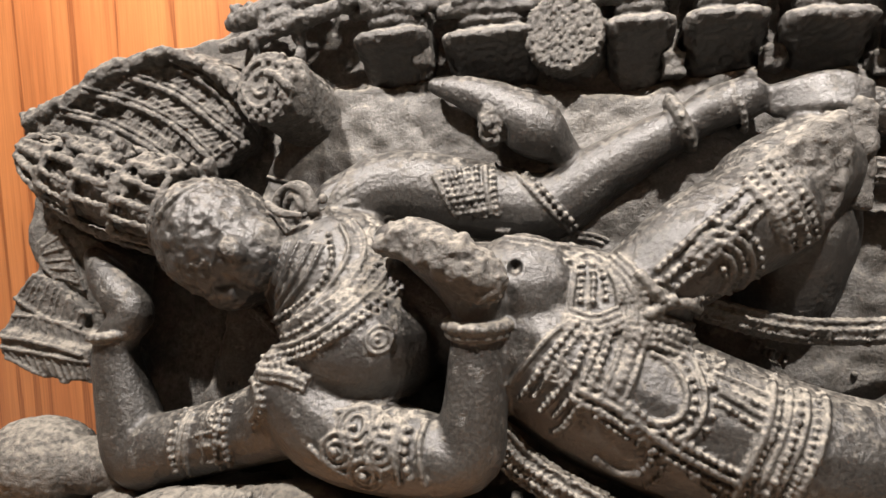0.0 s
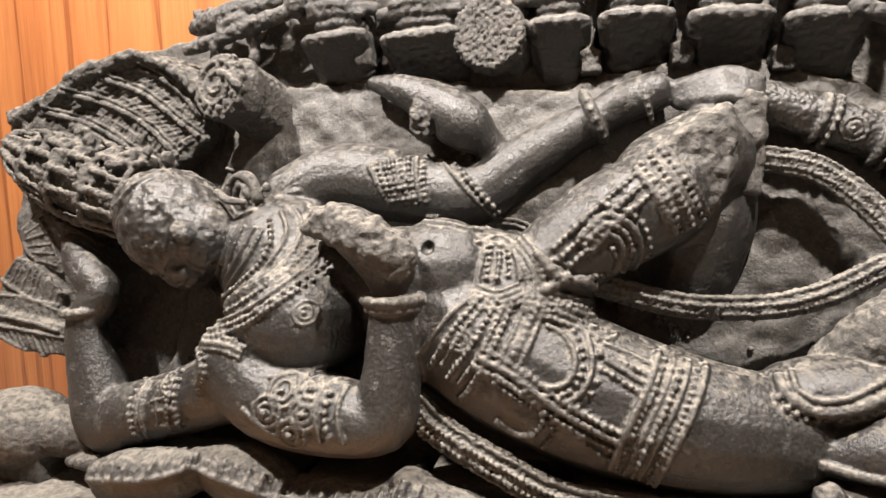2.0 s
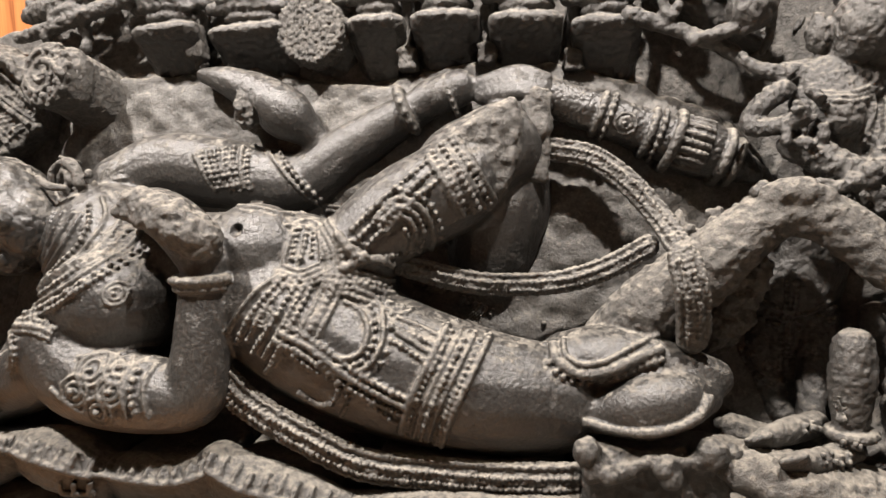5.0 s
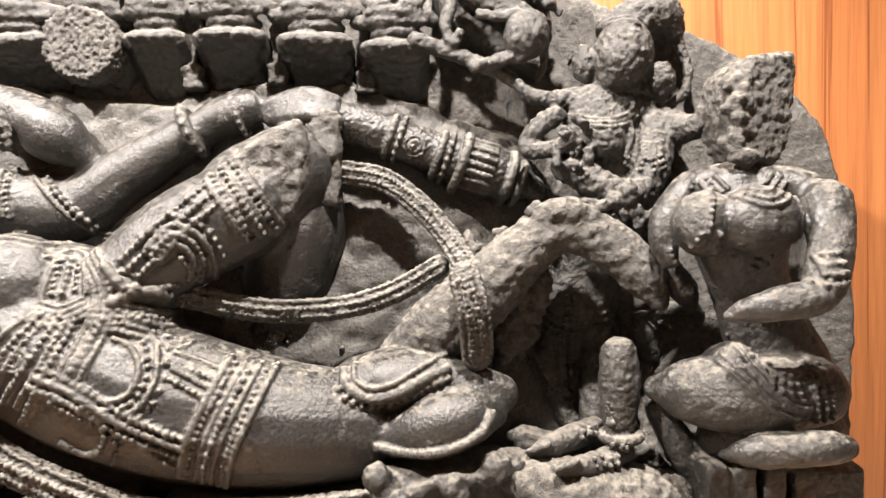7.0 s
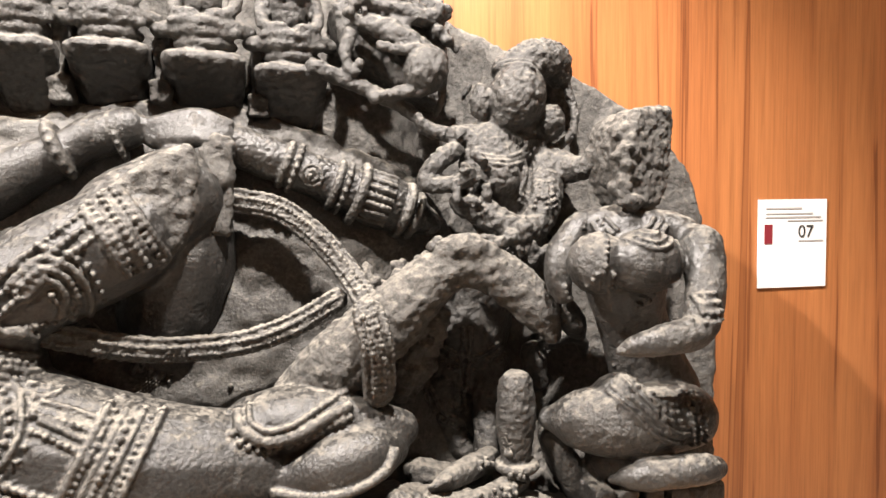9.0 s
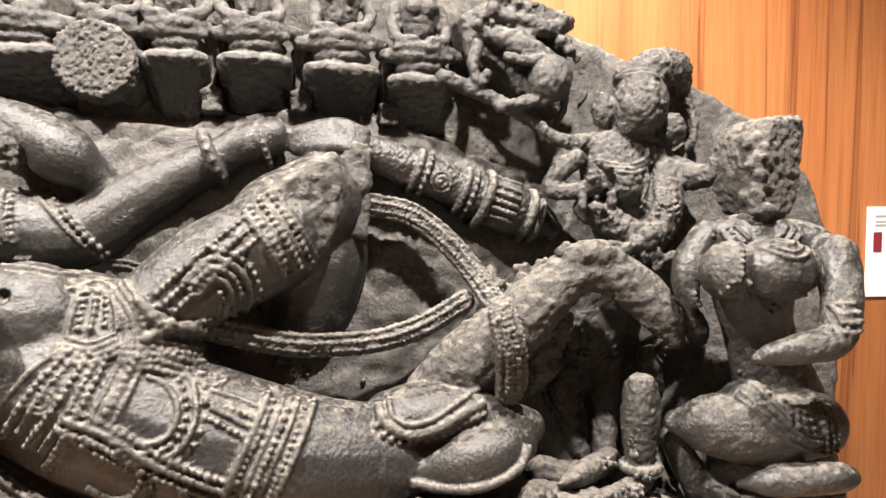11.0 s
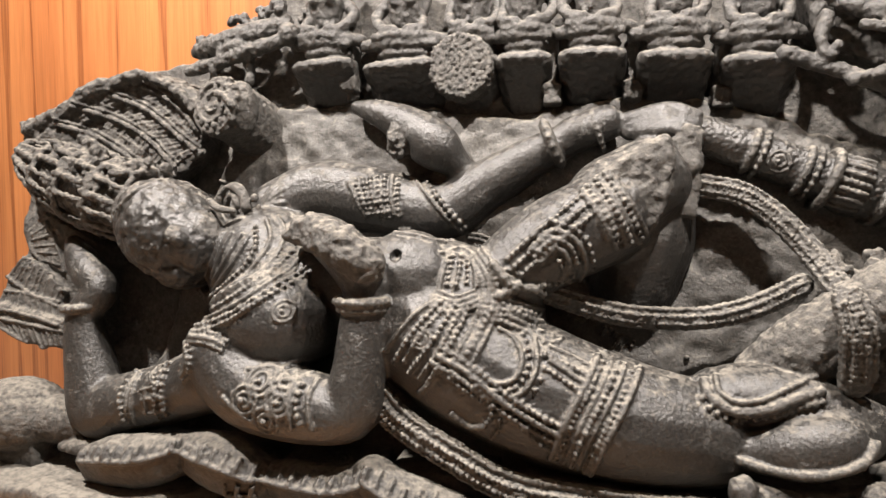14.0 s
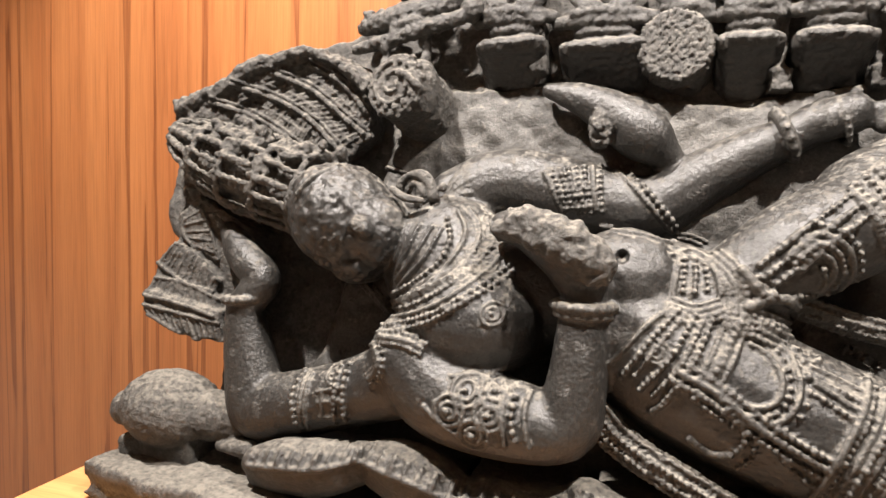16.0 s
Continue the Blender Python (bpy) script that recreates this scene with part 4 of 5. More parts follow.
def garlands():
    garland("long_garland", [(-0.074, 0.8, 1.15), (-0.033, 0.8, 1.111), (0.046, 0.79, 1.072), (0.132, 0.79, 1.033), (0.234, 0.79, 1.023), (0.346, 0.79, 1.018), (0.444, 0.8, 1.017)], 0.048, "long dusty beadwork strap under the thigh")
    garland("swag", [(0.152, 0.87, 1.321), (0.201, 0.88, 1.302), (0.268, 0.89, 1.282), (0.328, 0.895, 1.274), (0.413, 0.9, 1.276), (0.482, 0.91, 1.293), (0.55, 0.92, 1.327)], 0.036, "dusty beadwork strap hung between the legs", 0.7)
    garland("swag", [(0.408, 0.965, 1.477), (0.47, 0.955, 1.463), (0.52, 0.945, 1.426), (0.561, 0.93, 1.378), (0.585, 0.9, 1.336), (0.598, 0.86, 1.307)], 0.038, "dusty beadwork strap arched below the club", 0.7)
    garland("strap_end", [(0.578, 0.81, 1.32), (0.585, 0.8, 1.283), (0.59, 0.81, 1.243), (0.592, 0.82, 1.21)], 0.046, "dusty beadwork strap end crossing the shin")
    s = Shape()
    s.box((0.384, 0.955, 1.497), (0.045, 0.05, 0.145), (0, 4, 0), chamfer=0.3)
    out = melt(s, 0.004, 2, 0.007, 0.02)
    out.m = [2] * len(out.f)
    part("broken_strut", ground(out), STONES, relief, "broken stone strut at the knee")


def club_and_boss():
    s = Shape()
    s.tube([(0.394, 0.985, 1.566, 0.0308), (0.472, 0.985, 1.536, 0.0325), (0.578, 0.985, 1.493, 0.0358), (0.63, 0.985, 1.474, 0.0464), (0.673, 0.985, 1.457, 0.0373), (0.712, 0.985, 1.434, 0.0195)])
    out = ground(melt(s, 0.0035, 3, 0.0015, 0.02))
    d = Vector((0.673, 0.985, 1.453)) - Vector((0.419, 0.985, 1.556))
    for p, r, t, b in (((0.485, 0.985, 1.531), 0.033, 0.006, 0.0), ((0.499, 0.985, 1.525), 0.034, 0.004, 0.005), ((0.56, 0.985, 1.499), 0.037, 0.006, 0.0), ((0.573, 0.985, 1.494), 0.038, 0.004, 0.005), ((0.595, 0.985, 1.485), 0.045, 0.008, 0.0),
                       ((0.669, 0.985, 1.458), 0.040, 0.008, 0.0), ((0.686, 0.985, 1.449), 0.034, 0.007, 0.0)):
        bracelet(out, p, d, r, t, b)
    for k in range(7):
        z = -0.036 + 0.012 * k
        cord(out, [(0.600 + 0.36 * z, 0.94, 1.486 + z), (0.645 + 0.36 * z, 0.94, 1.470 + z)], 0.005)
    disc(out, (0.522, 0.95, 1.512), 0.016)
    part("club", fuse(out, 0.0019, 0.0013), STONES, relief, "banded stone club with a fluted head")
    s = Shape()
    c = (0.012, 1.02, 1.692)
    s.tube([(c[0], 0.995, c[2], 0.056), (c[0], 1.03, c[2], 0.060), (c[0], 1.10, c[2], 0.05)], seg=14, cap=False)
    out = melt(s, 0.0026, 1, 0.0050, 0.0050)
    out.m = [2] * len(out.f)
    part("broken_boss", ground(out), STONES, relief, "rough round broken boss")


def small_figures():
    """The row of little seated figures, each on its block."""
    spots = [((-0.255, 0.99, 1.717), 0.122), ((-0.098, 0.99, 1.708), 0.150), ((0.028, 1.0, 1.712), 0.10), ((0.122, 0.99, 1.709), 0.100), ((0.239, 0.985, 1.709), 0.114), ((0.371, 0.98, 1.698), 0.120), ((0.500, 0.98, 1.684), 0.112)]
    for n, ((x, y, z), w) in enumerate(spots):
        s = Shape()
        tilt = 0.10 * (x - 0.15)
        rings = []
        for dz, k, dy in ((0.004, 0.66, 0.030), (0.002, 0.84, 0.012), (-0.003, 0.95, 0.003), (-0.010, 1.0, 0.0), (-0.019, 0.99, 0.006), (-0.034, 0.97, 0.026), (-0.056, 0.93, 0.048), (-0.080, 0.87, 0.066), (-0.105, 0.80, 0.082)):
            h, e = w * k / 2, 0.016
            ring = [(x - h, y + dy + e, z + dz + tilt * h), (x - h + e, y + dy, z + dz + tilt * h), (x + h - e, y + dy, z + dz - tilt * h), (x + h, y + dy + e, z + dz - tilt * h), (x + h, y + 0.13, z + dz - tilt * h), (x - h, y + 0.13, z + dz + tilt * h)]
            rings.append(ring[::-1])
        s.rings(rings[::-1])
        k = w / 0.112
        # cushion, crossed legs, torso, arms on the knees, head
        s.ball((x + 0.003, y + 0.045, z + 0.015), (w * 0.40, 0.036, 0.015))
        s.tube([(x - 0.060 * k, y + 0.045, z + 0.036, 0.012), (x - 0.01, y + 0.018, z + 0.033, 0.0125), (x + 0.045 * k, y + 0.024, z + 0.030, 0.008)])
        s.tube([(x + 0.062 * k, y + 0.045, z + 0.038, 0.012), (x + 0.01, y + 0.014, z + 0.044, 0.0115), (x - 0.040 * k, y + 0.02, z + 0.045, 0.007)])
        s.tube([(x, y + 0.065, z + 0.045, 0.026), (x, y + 0.046, z + 0.075, 0.028), (x, y + 0.044, z + 0.108, 0.035)], flat=0.85)
        lean = (0.012, -0.014, 0.0, 0.008, -0.01, 0.006, 0.0)[n]
        for m in (-1, 1):
            s.tube([(x + m * 0.034, y + 0.055, z + 0.115, 0.013), (x + m * 0.043 + lean, y + 0.045, z + 0.086, 0.0115), (x + m * 0.038, y + 0.024, z + 0.060, 0.0095), (x + m * 0.012, y + 0.012, z + 0.056, 0.007)])
        for m in (-0.5, 0.5):
            s.ball((x + m * 0.026, y + 0.020, z + 0.110), (0.014, 0.010, 0.013), seg=8, half=6)
        s.ball((x + lean * 0.5, y + 0.056, z + 0.162), (0.020, 0.022, 0.026))
        s.ball((x + lean * 0.5, y + 0.058, z + 0.188), (0.017, 0.02, 0.020))
        lumps(s, (x, y + 0.03, z + 0.085), (0.026, 0.008, 0.03), 0.0055, 8)
        out = melt(s, 0.0028, 1, 0.0020, 0.010)
        # below the rim the darker stone paints in the shade of the block front
        out.m = [0 if max(out.v[i][2] for i in face) < z - 0.022 else 3 for face in out.f]
        part("seated_figure", ground(out), STONES, relief, "small worn seated figure on a stone block, shade painted below its rim")
    # the dark hollow course that the blocks stand out from, and its rough foot
    s = Shape()
    line = [(-0.383, 1.060, 1.639), (-0.246, 1.060, 1.647), (-0.144, 1.060, 1.639), (-0.051, 1.060, 1.616), (0.054, 1.060, 1.600), (0.140, 1.060, 1.615), (0.228, 1.060, 1.634), (0.296, 1.060, 1.643), (0.444, 1.060, 1.633), (0.565, 1.060, 1.595), (0.658, 1.060, 1.557), (0.720, 1.060, 1.519)]
    s.tube([(x, 1.075, z - 0.012, 0.016) for x, y, z in line])
    out = melt(s, 0.005, 2, 0.007, 0.02)
    out.m = [2] * len(out.f)
    part("ledge", ground(out), STONES, relief, "rough stone ledge under the row of blocks")
    # pale stubs between the blocks
    for p, h in (((-0.210, 1.040, 1.724), 0.16), ((0.170, 1.040, 1.685), 0.12), ((0.307, 1.040, 1.687), 0.13), ((0.449, 1.040, 1.671), 0.11)):
        s = Shape()
        s.box((p[0], p[1] + 0.02, p[2]), (0.016, 0.05, h))
        s.box((p[0], p[1] + 0.012, p[2] - 0.045), (0.030, 0.06, 0.035))
        out = melt(s, 0.004, 1, 0.005, 0.016)
        out.m = [2] * len(out.f)
        part("post", ground(out), STONES, relief, "rough uncarved stub between two blocks")
    # the worn recumbent figure at the other end of the row
    s = Shape()
    s.tube([(-0.553, 1.030, 1.714, 0.0101), (-0.482, 1.020, 1.726, 0.0132), (-0.408, 1.010, 1.742, 0.0140), (-0.345, 1.010, 1.757, 0.0137)])
    s.tube([(-0.543, 1.050, 1.758, 0.0158), (-0.469, 1.030, 1.767, 0.0220), (-0.406, 1.030, 1.779, 0.0242), (-0.363, 1.040, 1.794, 0.0176)])
    s.tube([(-0.469, 1.020, 1.744, 0.0132), (-0.432, 1.010, 1.756, 0.0108), (-0.405, 1.015, 1.734, 0.0086)])
    s.ball((-0.327, 1.020, 1.771), (0.022, 0.025, 0.022))
    for q in [(-0.489, 1.020, 1.698), (-0.412, 1.020, 1.703)]:
        s.tube([(q[0], q[1], q[2] + 0.016, 0.012), (q[0], q[1] + 0.004, q[2], 0.008), (q[0], q[1], q[2] - 0.014, 0.011)], seg=10)
    for q in [(-0.513, 1.050, 1.770), (-0.442, 1.050, 1.805), (-0.380, 1.050, 1.828), (-0.332, 1.050, 1.814)]:
        lumps(s, q, (0.03, 0.012, 0.016), 0.011, 9)
    out = melt(s, 0.003, 1, 0.003, 0.010)
    out.m = [3] * len(out.f)
    part("recumbent_figure", ground(out), STONES, relief, "small worn recumbent figure at the end of the row")
    # the crouching figure and the slanting branch that carries it
    s = Shape()
    s.tube([(0.532, 0.985, 1.681, 0.0130), (0.583, 0.980, 1.660, 0.0120), (0.634, 0.975, 1.638, 0.0120), (0.680, 0.970, 1.614, 0.0111), (0.709, 0.970, 1.584, 0.0102), (0.745, 0.965, 1.578, 0.0083)])
    s.tube([(0.621, 0.965, 1.633, 0.0093), (0.659, 0.955, 1.641, 0.0099), (0.695, 0.950, 1.644, 0.0108)])
    s.ball((0.703, 0.955, 1.678), (0.036, 0.034, 0.040), (0, 20, 0))
    s.tube([(0.701, 0.970, 1.710, 0.0185), (0.665, 0.975, 1.731, 0.0216), (0.630, 0.985, 1.749, 0.0167), (0.598, 0.990, 1.757, 0.0093)])
    s.tube([(0.588, 0.985, 1.732, 0.0120), (0.579, 0.975, 1.698, 0.0092), (0.589, 0.970, 1.670, 0.0074), (0.601, 0.965, 1.687, 0.0072)])
    s.tube([(0.733, 0.965, 1.662, 0.0083), (0.731, 0.965, 1.635, 0.0065), (0.722, 0.970, 1.612, 0.0056)])
    s.tube([(0.632, 0.960, 1.712, 0.0081), (0.666, 0.950, 1.705, 0.0081), (0.689, 0.950, 1.711, 0.0072)])
    s.tube([(0.612, 0.990, 1.789, 0.0126), (0.656, 0.980, 1.778, 0.0144), (0.709, 0.980, 1.764, 0.0148), (0.746, 0.990, 1.781, 0.0133)])
    for q in [(0.600, 0.980, 1.772), (0.637, 0.980, 1.801), (0.685, 0.980, 1.784), (0.728, 0.980, 1.766), (0.743, 0.980, 1.739), (0.666, 0.980, 1.756)]:
        lumps(s, q, (0.022, 0.012, 0.018), 0.010, 8)
    s.prism([(0.567, 1.787), (0.634, 1.825), (0.750, 1.805), (0.758, 1.688), (0.739, 1.626), (0.675, 1.658), (0.578, 1.722)], lambda z, x: 1.005, lambda z, x: 1.10, bevel=0.006)
    out = ground(melt(s, 0.003, 1, 0.0026, 0.010))
    out.m = [3] * len(out.f)
    part("crouching_figure", out, STONES, relief, "small worn crouching figure on a slanting branch")


def coils():
    """The serpent's body folded into ribbed cushions."""
    for pts in ([(-0.612, 0.815, 1.000, 0.0273), (-0.555, 0.805, 1.012, 0.0361), (-0.482, 0.800, 1.021, 0.0361), (-0.418, 0.805, 1.039, 0.0234)], [(-0.420, 0.810, 1.039, 0.0222), (-0.376, 0.800, 1.037, 0.0350), (-0.316, 0.790, 1.030, 0.0403), (-0.260, 0.790, 1.009, 0.0289)],
                [(-0.265, 0.79, 1.015, 0.0197), (-0.214, 0.79, 1.011, 0.0311), (-0.134, 0.785, 1.009, 0.0308), (-0.078, 0.785, 1.026, 0.029)], [(-0.078, 0.785, 1.03, 0.0322), (-0.023, 0.78, 1.007, 0.0336), (0.05, 0.78, 0.991, 0.0287), (0.111, 0.79, 0.977, 0.0177)],
                [(0.127, 0.79, 0.969, 0.0225), (0.235, 0.78, 0.978, 0.0268), (0.346, 0.78, 0.979, 0.0265), (0.439, 0.79, 0.982, 0.0235)], [(-0.29, 0.82, 0.985, 0.0346), (-0.311, 0.8, 0.985, 0.0301), (-0.259, 0.8, 0.985, 0.025)]):
        s = Shape()
        s.tube([(x, y, z - 0.004, r * 1.05) for x, y, z, r in pts], flat=1.15)
        s.tube([(x, y + 0.005, z - 0.024, r * 0.95) for x, y, z, r in pts], flat=1.2)
        x0, x1 = pts[0][0], pts[-1][0]
        s.box(((x0 + x1) / 2, 0.90, 1.0), (abs(x1 - x0) * 0.9, 0.16, 0.05))
        out = ground(melt(s, 0.0045, 3, 0.002, 0.03))
        cord(out, [(x, y, z + r * 0.05) for x, y, z, r in pts], 0.006)
        for i, (p, _, _) in enumerate(course([(x, y, z) for x, y, z, r in pts], 0.022)):
            r = pts[1][3]
            cord(out, [(p.x - 0.002, p.y, p.z), (p.x, p.y, p.z + r * 0.4), (p.x + 0.004, p.y, p.z + r * 0.80)], 0.0045 if i % 3 else 0.0065)
        out = ground(melt(out, 0.0026, 1, 0.0008, 0.006))
        out.m = [3] * len(out.f)
        part("serpent_coil", out, STONES, relief, "ribbed cushion of serpent coil")


def mace():
    s = Shape()
    s.ball((-0.842, 0.88, 1.039), (0.098, 0.085, 0.070), (0, 8, 0))
    s.ball((-0.936, 0.88, 1.029), (0.035, 0.04, 0.035))
    s.tube([(-0.75, 0.88, 1.036, 0.0472), (-0.697, 0.88, 1.033, 0.0345), (-0.662, 0.89, 1.029, 0.0324)])
    s.tube([(-0.716, 0.85, 0.994, 0.01), (-0.652, 0.84, 1.001, 0.0175)])
    s.box((-0.853, 0.9, 0.957), (0.16, 0.12, 0.06))
    out = ground(melt(s, 0.0042, 4, 0.0022, 0.010))
    out.m = [2] * len(out.f)
    part("mace", out, STONES, relief, "worn bulbous stone mace lying on the step")


def foot_group():
    """The feet, the scroll bracket and the figure in the shade under the arched leg."""
    s = Shape()
    s.box((0.537, 0.83, 1.013), (0.19, 0.12, 0.09))
    for p, k in (((0.448, 0.77, 1.067), 0.020), ((0.456, 0.77, 1.043), 0.018), ((0.475, 0.76, 1.04), 0.014), ((0.606, 0.77, 1.07), 0.022), ((0.629, 0.78, 1.062), 0.020), ((0.591, 0.77, 1.058), 0.014), ((0.545, 0.76, 1.051), 0.016), ((0.553, 0.76, 1.039), 0.016)):
        s.ball(p, (k, k, k), seg=10, half=8)
    s.tube([(0.471, 0.77, 1.031, 0.0091), (0.497, 0.765, 1.041, 0.0098), (0.516, 0.765, 1.055, 0.0083), (0.546, 0.765, 1.061, 0.009), (0.584, 0.77, 1.053, 0.0075)])
    s.tube([(0.449, 0.79, 1.063, 0.0109), (0.534, 0.79, 1.054, 0.0108), (0.618, 0.79, 1.074, 0.0107)])
    out = ground(melt(s, 0.0032, 1, 0.003, 0.012))
    out.m = [3] * len(out.f)
    part("scroll_bracket", out, STONES, relief, "scrolled stone bracket under the calf")
    # the pitted standing leg, its anklet and the two feet
    s = Shape()
    leg = [(0.786, 0.800, 1.205, 0.0248), (0.786, 0.800, 1.169, 0.0289), (0.785, 0.800, 1.132, 0.0256), (0.786, 0.800, 1.095, 0.0208)]
    s.tube(leg)
    pits = [((0.79 + random.uniform(-0.05, 0.05), 0.77, 1.16 + random.uniform(-0.08, 0.08)), random.uniform(0.003, 0.006), random.uniform(0.001, 0.003)) for _ in range(90)]
    out = melt(s, 0.003, 2, 0.0016, 0.010, dents=pits)
    out.m = [3] * len(out.f)
    p = leg[-1]
    bracelet(out, (p[0], p[1], p[2] - 0.004), (0, 0, 1), p[3] + 0.004, 0.008, 0.004)
    part("standing_leg", fuse(ground(out), 0.0019), STONES, relief, "pitted stone leg with an anklet")
    for pts, d in (([(0.789, 0.800, 1.069, 0.0165), (0.747, 0.775, 1.064, 0.0171), (0.709, 0.755, 1.068, 0.0147), (0.691, 0.745, 1.073, 0.0098)], 1), ([(0.767, 0.860, 1.081, 0.0175), (0.727, 0.830, 1.082, 0.0182), (0.686, 0.800, 1.083, 0.0152), (0.664, 0.790, 1.081, 0.0085)], 2)):
        s = Shape()
        s.tube(pts, flat=1.1)
        x, y, z, r = pts[-1]
        for k in range(5):
            s.tube([(x + 0.014 + 0.003 * k, y - 0.012 + 0.006 * k, z + 0.012 - 0.0065 * k, 0.006), (x - 0.014 + 0.004 * k, y - 0.014 + 0.006 * k, z + 0.004 - 0.006 * k, 0.0045)], seg=8, steps=2)
        out = ground(melt(s, 0.0026, 1, 0.0014, 0.012))
        out.m = [3] * len(out.f)
        x, y, z, r = pts[0]
        for k in range(2):
            beads(out, [(x - 0.012 - 0.012 * k, y - 0.03, z + 0.020), (x - 0.020 - 0.012 * k, y - 0.03, z), (x - 0.016 - 0.012 * k, y - 0.03, z - 0.018)], 0.0045)
        part("foot", fuse(out, 0.0019), STONES, relief, "stone foot with toes and a beaded anklet")
    s = Shape()
    s.tube([(0.783, 0.980, 1.321, 0.0760), (0.773, 0.970, 1.247, 0.0684), (0.766, 0.970, 1.191, 0.0494)], flat=0.75)
    s.tube([(0.738, 0.970, 1.203, 0.0361), (0.727, 0.960, 1.159, 0.0323), (0.734, 0.950, 1.104, 0.0259), (0.755, 0.930, 1.062, 0.0204)])
    s.tube([(0.804, 0.950, 1.201, 0.0315), (0.788, 0.920, 1.145, 0.0259), (0.772, 0.890, 1.096, 0.0193), (0.768, 0.880, 1.078, 0.0180)])
    s.box((0.766, 0.980, 0.956), (0.24, 0.14, 0.06))
    s.tube([(0.872, 0.830, 1.313, 0.0204), (0.894, 0.830, 1.282, 0.0204), (0.907, 0.840, 1.267, 0.0119)])
    s.tube([(0.882, 0.900, 1.242, 0.0126), (0.940, 0.900, 1.247, 0.0111), (0.951, 0.910, 1.189, 0.0074)])
    s.tube([(0.866, 0.920, 1.221, 0.0222), (0.874, 0.920, 1.174, 0.0167)])
    out = ground(melt(s, 0.0036, 2, 0.0028, 0.014))
    out.m = [3] * len(out.f)
    for k in range(3):
        beads(out, [(0.711, 0.920, 1.246), (0.740, 0.920, 1.229), (0.772, 0.920, 1.224), (0.816, 0.920, 1.243)], 0.0042, shift=-0.012 * k)
    for k in (-1, 1):
        beads(out, [(0.753, 0.920, 1.270), (0.751, 0.920, 1.203), (0.750, 0.920, 1.135)], 0.0045, shift=0.006 * k)
    for k in range(2):
        beads(out, [(0.688, 0.920, 1.172), (0.704, 0.920, 1.134), (0.736, 0.920, 1.111)], 0.0045, shift=0.011 * k)
    for q in [(0.730, 0.880, 1.143), (0.748, 0.880, 1.146), (0.726, 0.880, 1.130), (0.766, 0.880, 1.133), (0.779, 0.880, 1.125), (0.748, 0.880, 1.126)]:
        disc(out, q, 0.011)
    cord(out, [(0.734, 0.880, 1.118), (0.761, 0.880, 1.114), (0.783, 0.880, 1.119)], 0.006)
    cord(out, [(0.743, 0.870, 1.091), (0.765, 0.870, 1.082), (0.788, 0.870, 1.085)], 0.007)
    part("shaded_attendant", fuse(out, 0.0019), STONES, relief, "stone attendant in the hollow under the arched leg")
    s = Shape()
    for q in [(0.675, 0.900, 1.265), (0.665, 0.900, 1.231), (0.655, 0.900, 1.197), (0.642, 0.900, 1.233), (0.690, 0.900, 1.277)]:
        lumps(s, q, (0.02, 0.02, 0.025), 0.017, 8)
    for q in [(0.603, 0.930, 1.344), (0.629, 0.930, 1.325), (0.665, 0.930, 1.354), (0.693, 0.930, 1.366)]:
        lumps(s, q, (0.02, 0.015, 0.015), 0.014, 6)
    s.prism([(0.610, 1.201), (0.694, 1.294), (0.685, 1.195), (0.661, 1.162)], lambda z, x: 0.905, lambda z, x: 1.04, bevel=0.006)
    out = melt(s, 0.0036, 1, 0.006, 0.012)
    out.m = [2] * len(out.f)
    part("broken_matrix", ground(out), STONES, relief, "rough uncarved stone between the limbs")
    s = Shape()
    s.tube([(0.623, 0.810, 1.052, 0.0273), (0.679, 0.780, 1.038, 0.0349), (0.760, 0.780, 1.021, 0.0361), (0.851, 0.800, 1.005, 0.0306)], flat=1.6)
    s.tube([(0.665, 0.900, 1.055, 0.0216), (0.725, 0.890, 1.043, 0.0228), (0.844, 0.890, 1.039, 0.0234)], flat=1.6)
    s.tube([(0.860, 0.900, 1.107, 0.0108), (0.855, 0.880, 1.060, 0.0126), (0.868, 0.860, 1.012, 0.0144)])
    out = melt(s, 0.0045, 1, 0.006, 0.02)
    out.m = [2] * len(out.f)
    part("rocky_step", ground(out), STONES, relief, "rough stone ground under the feet")


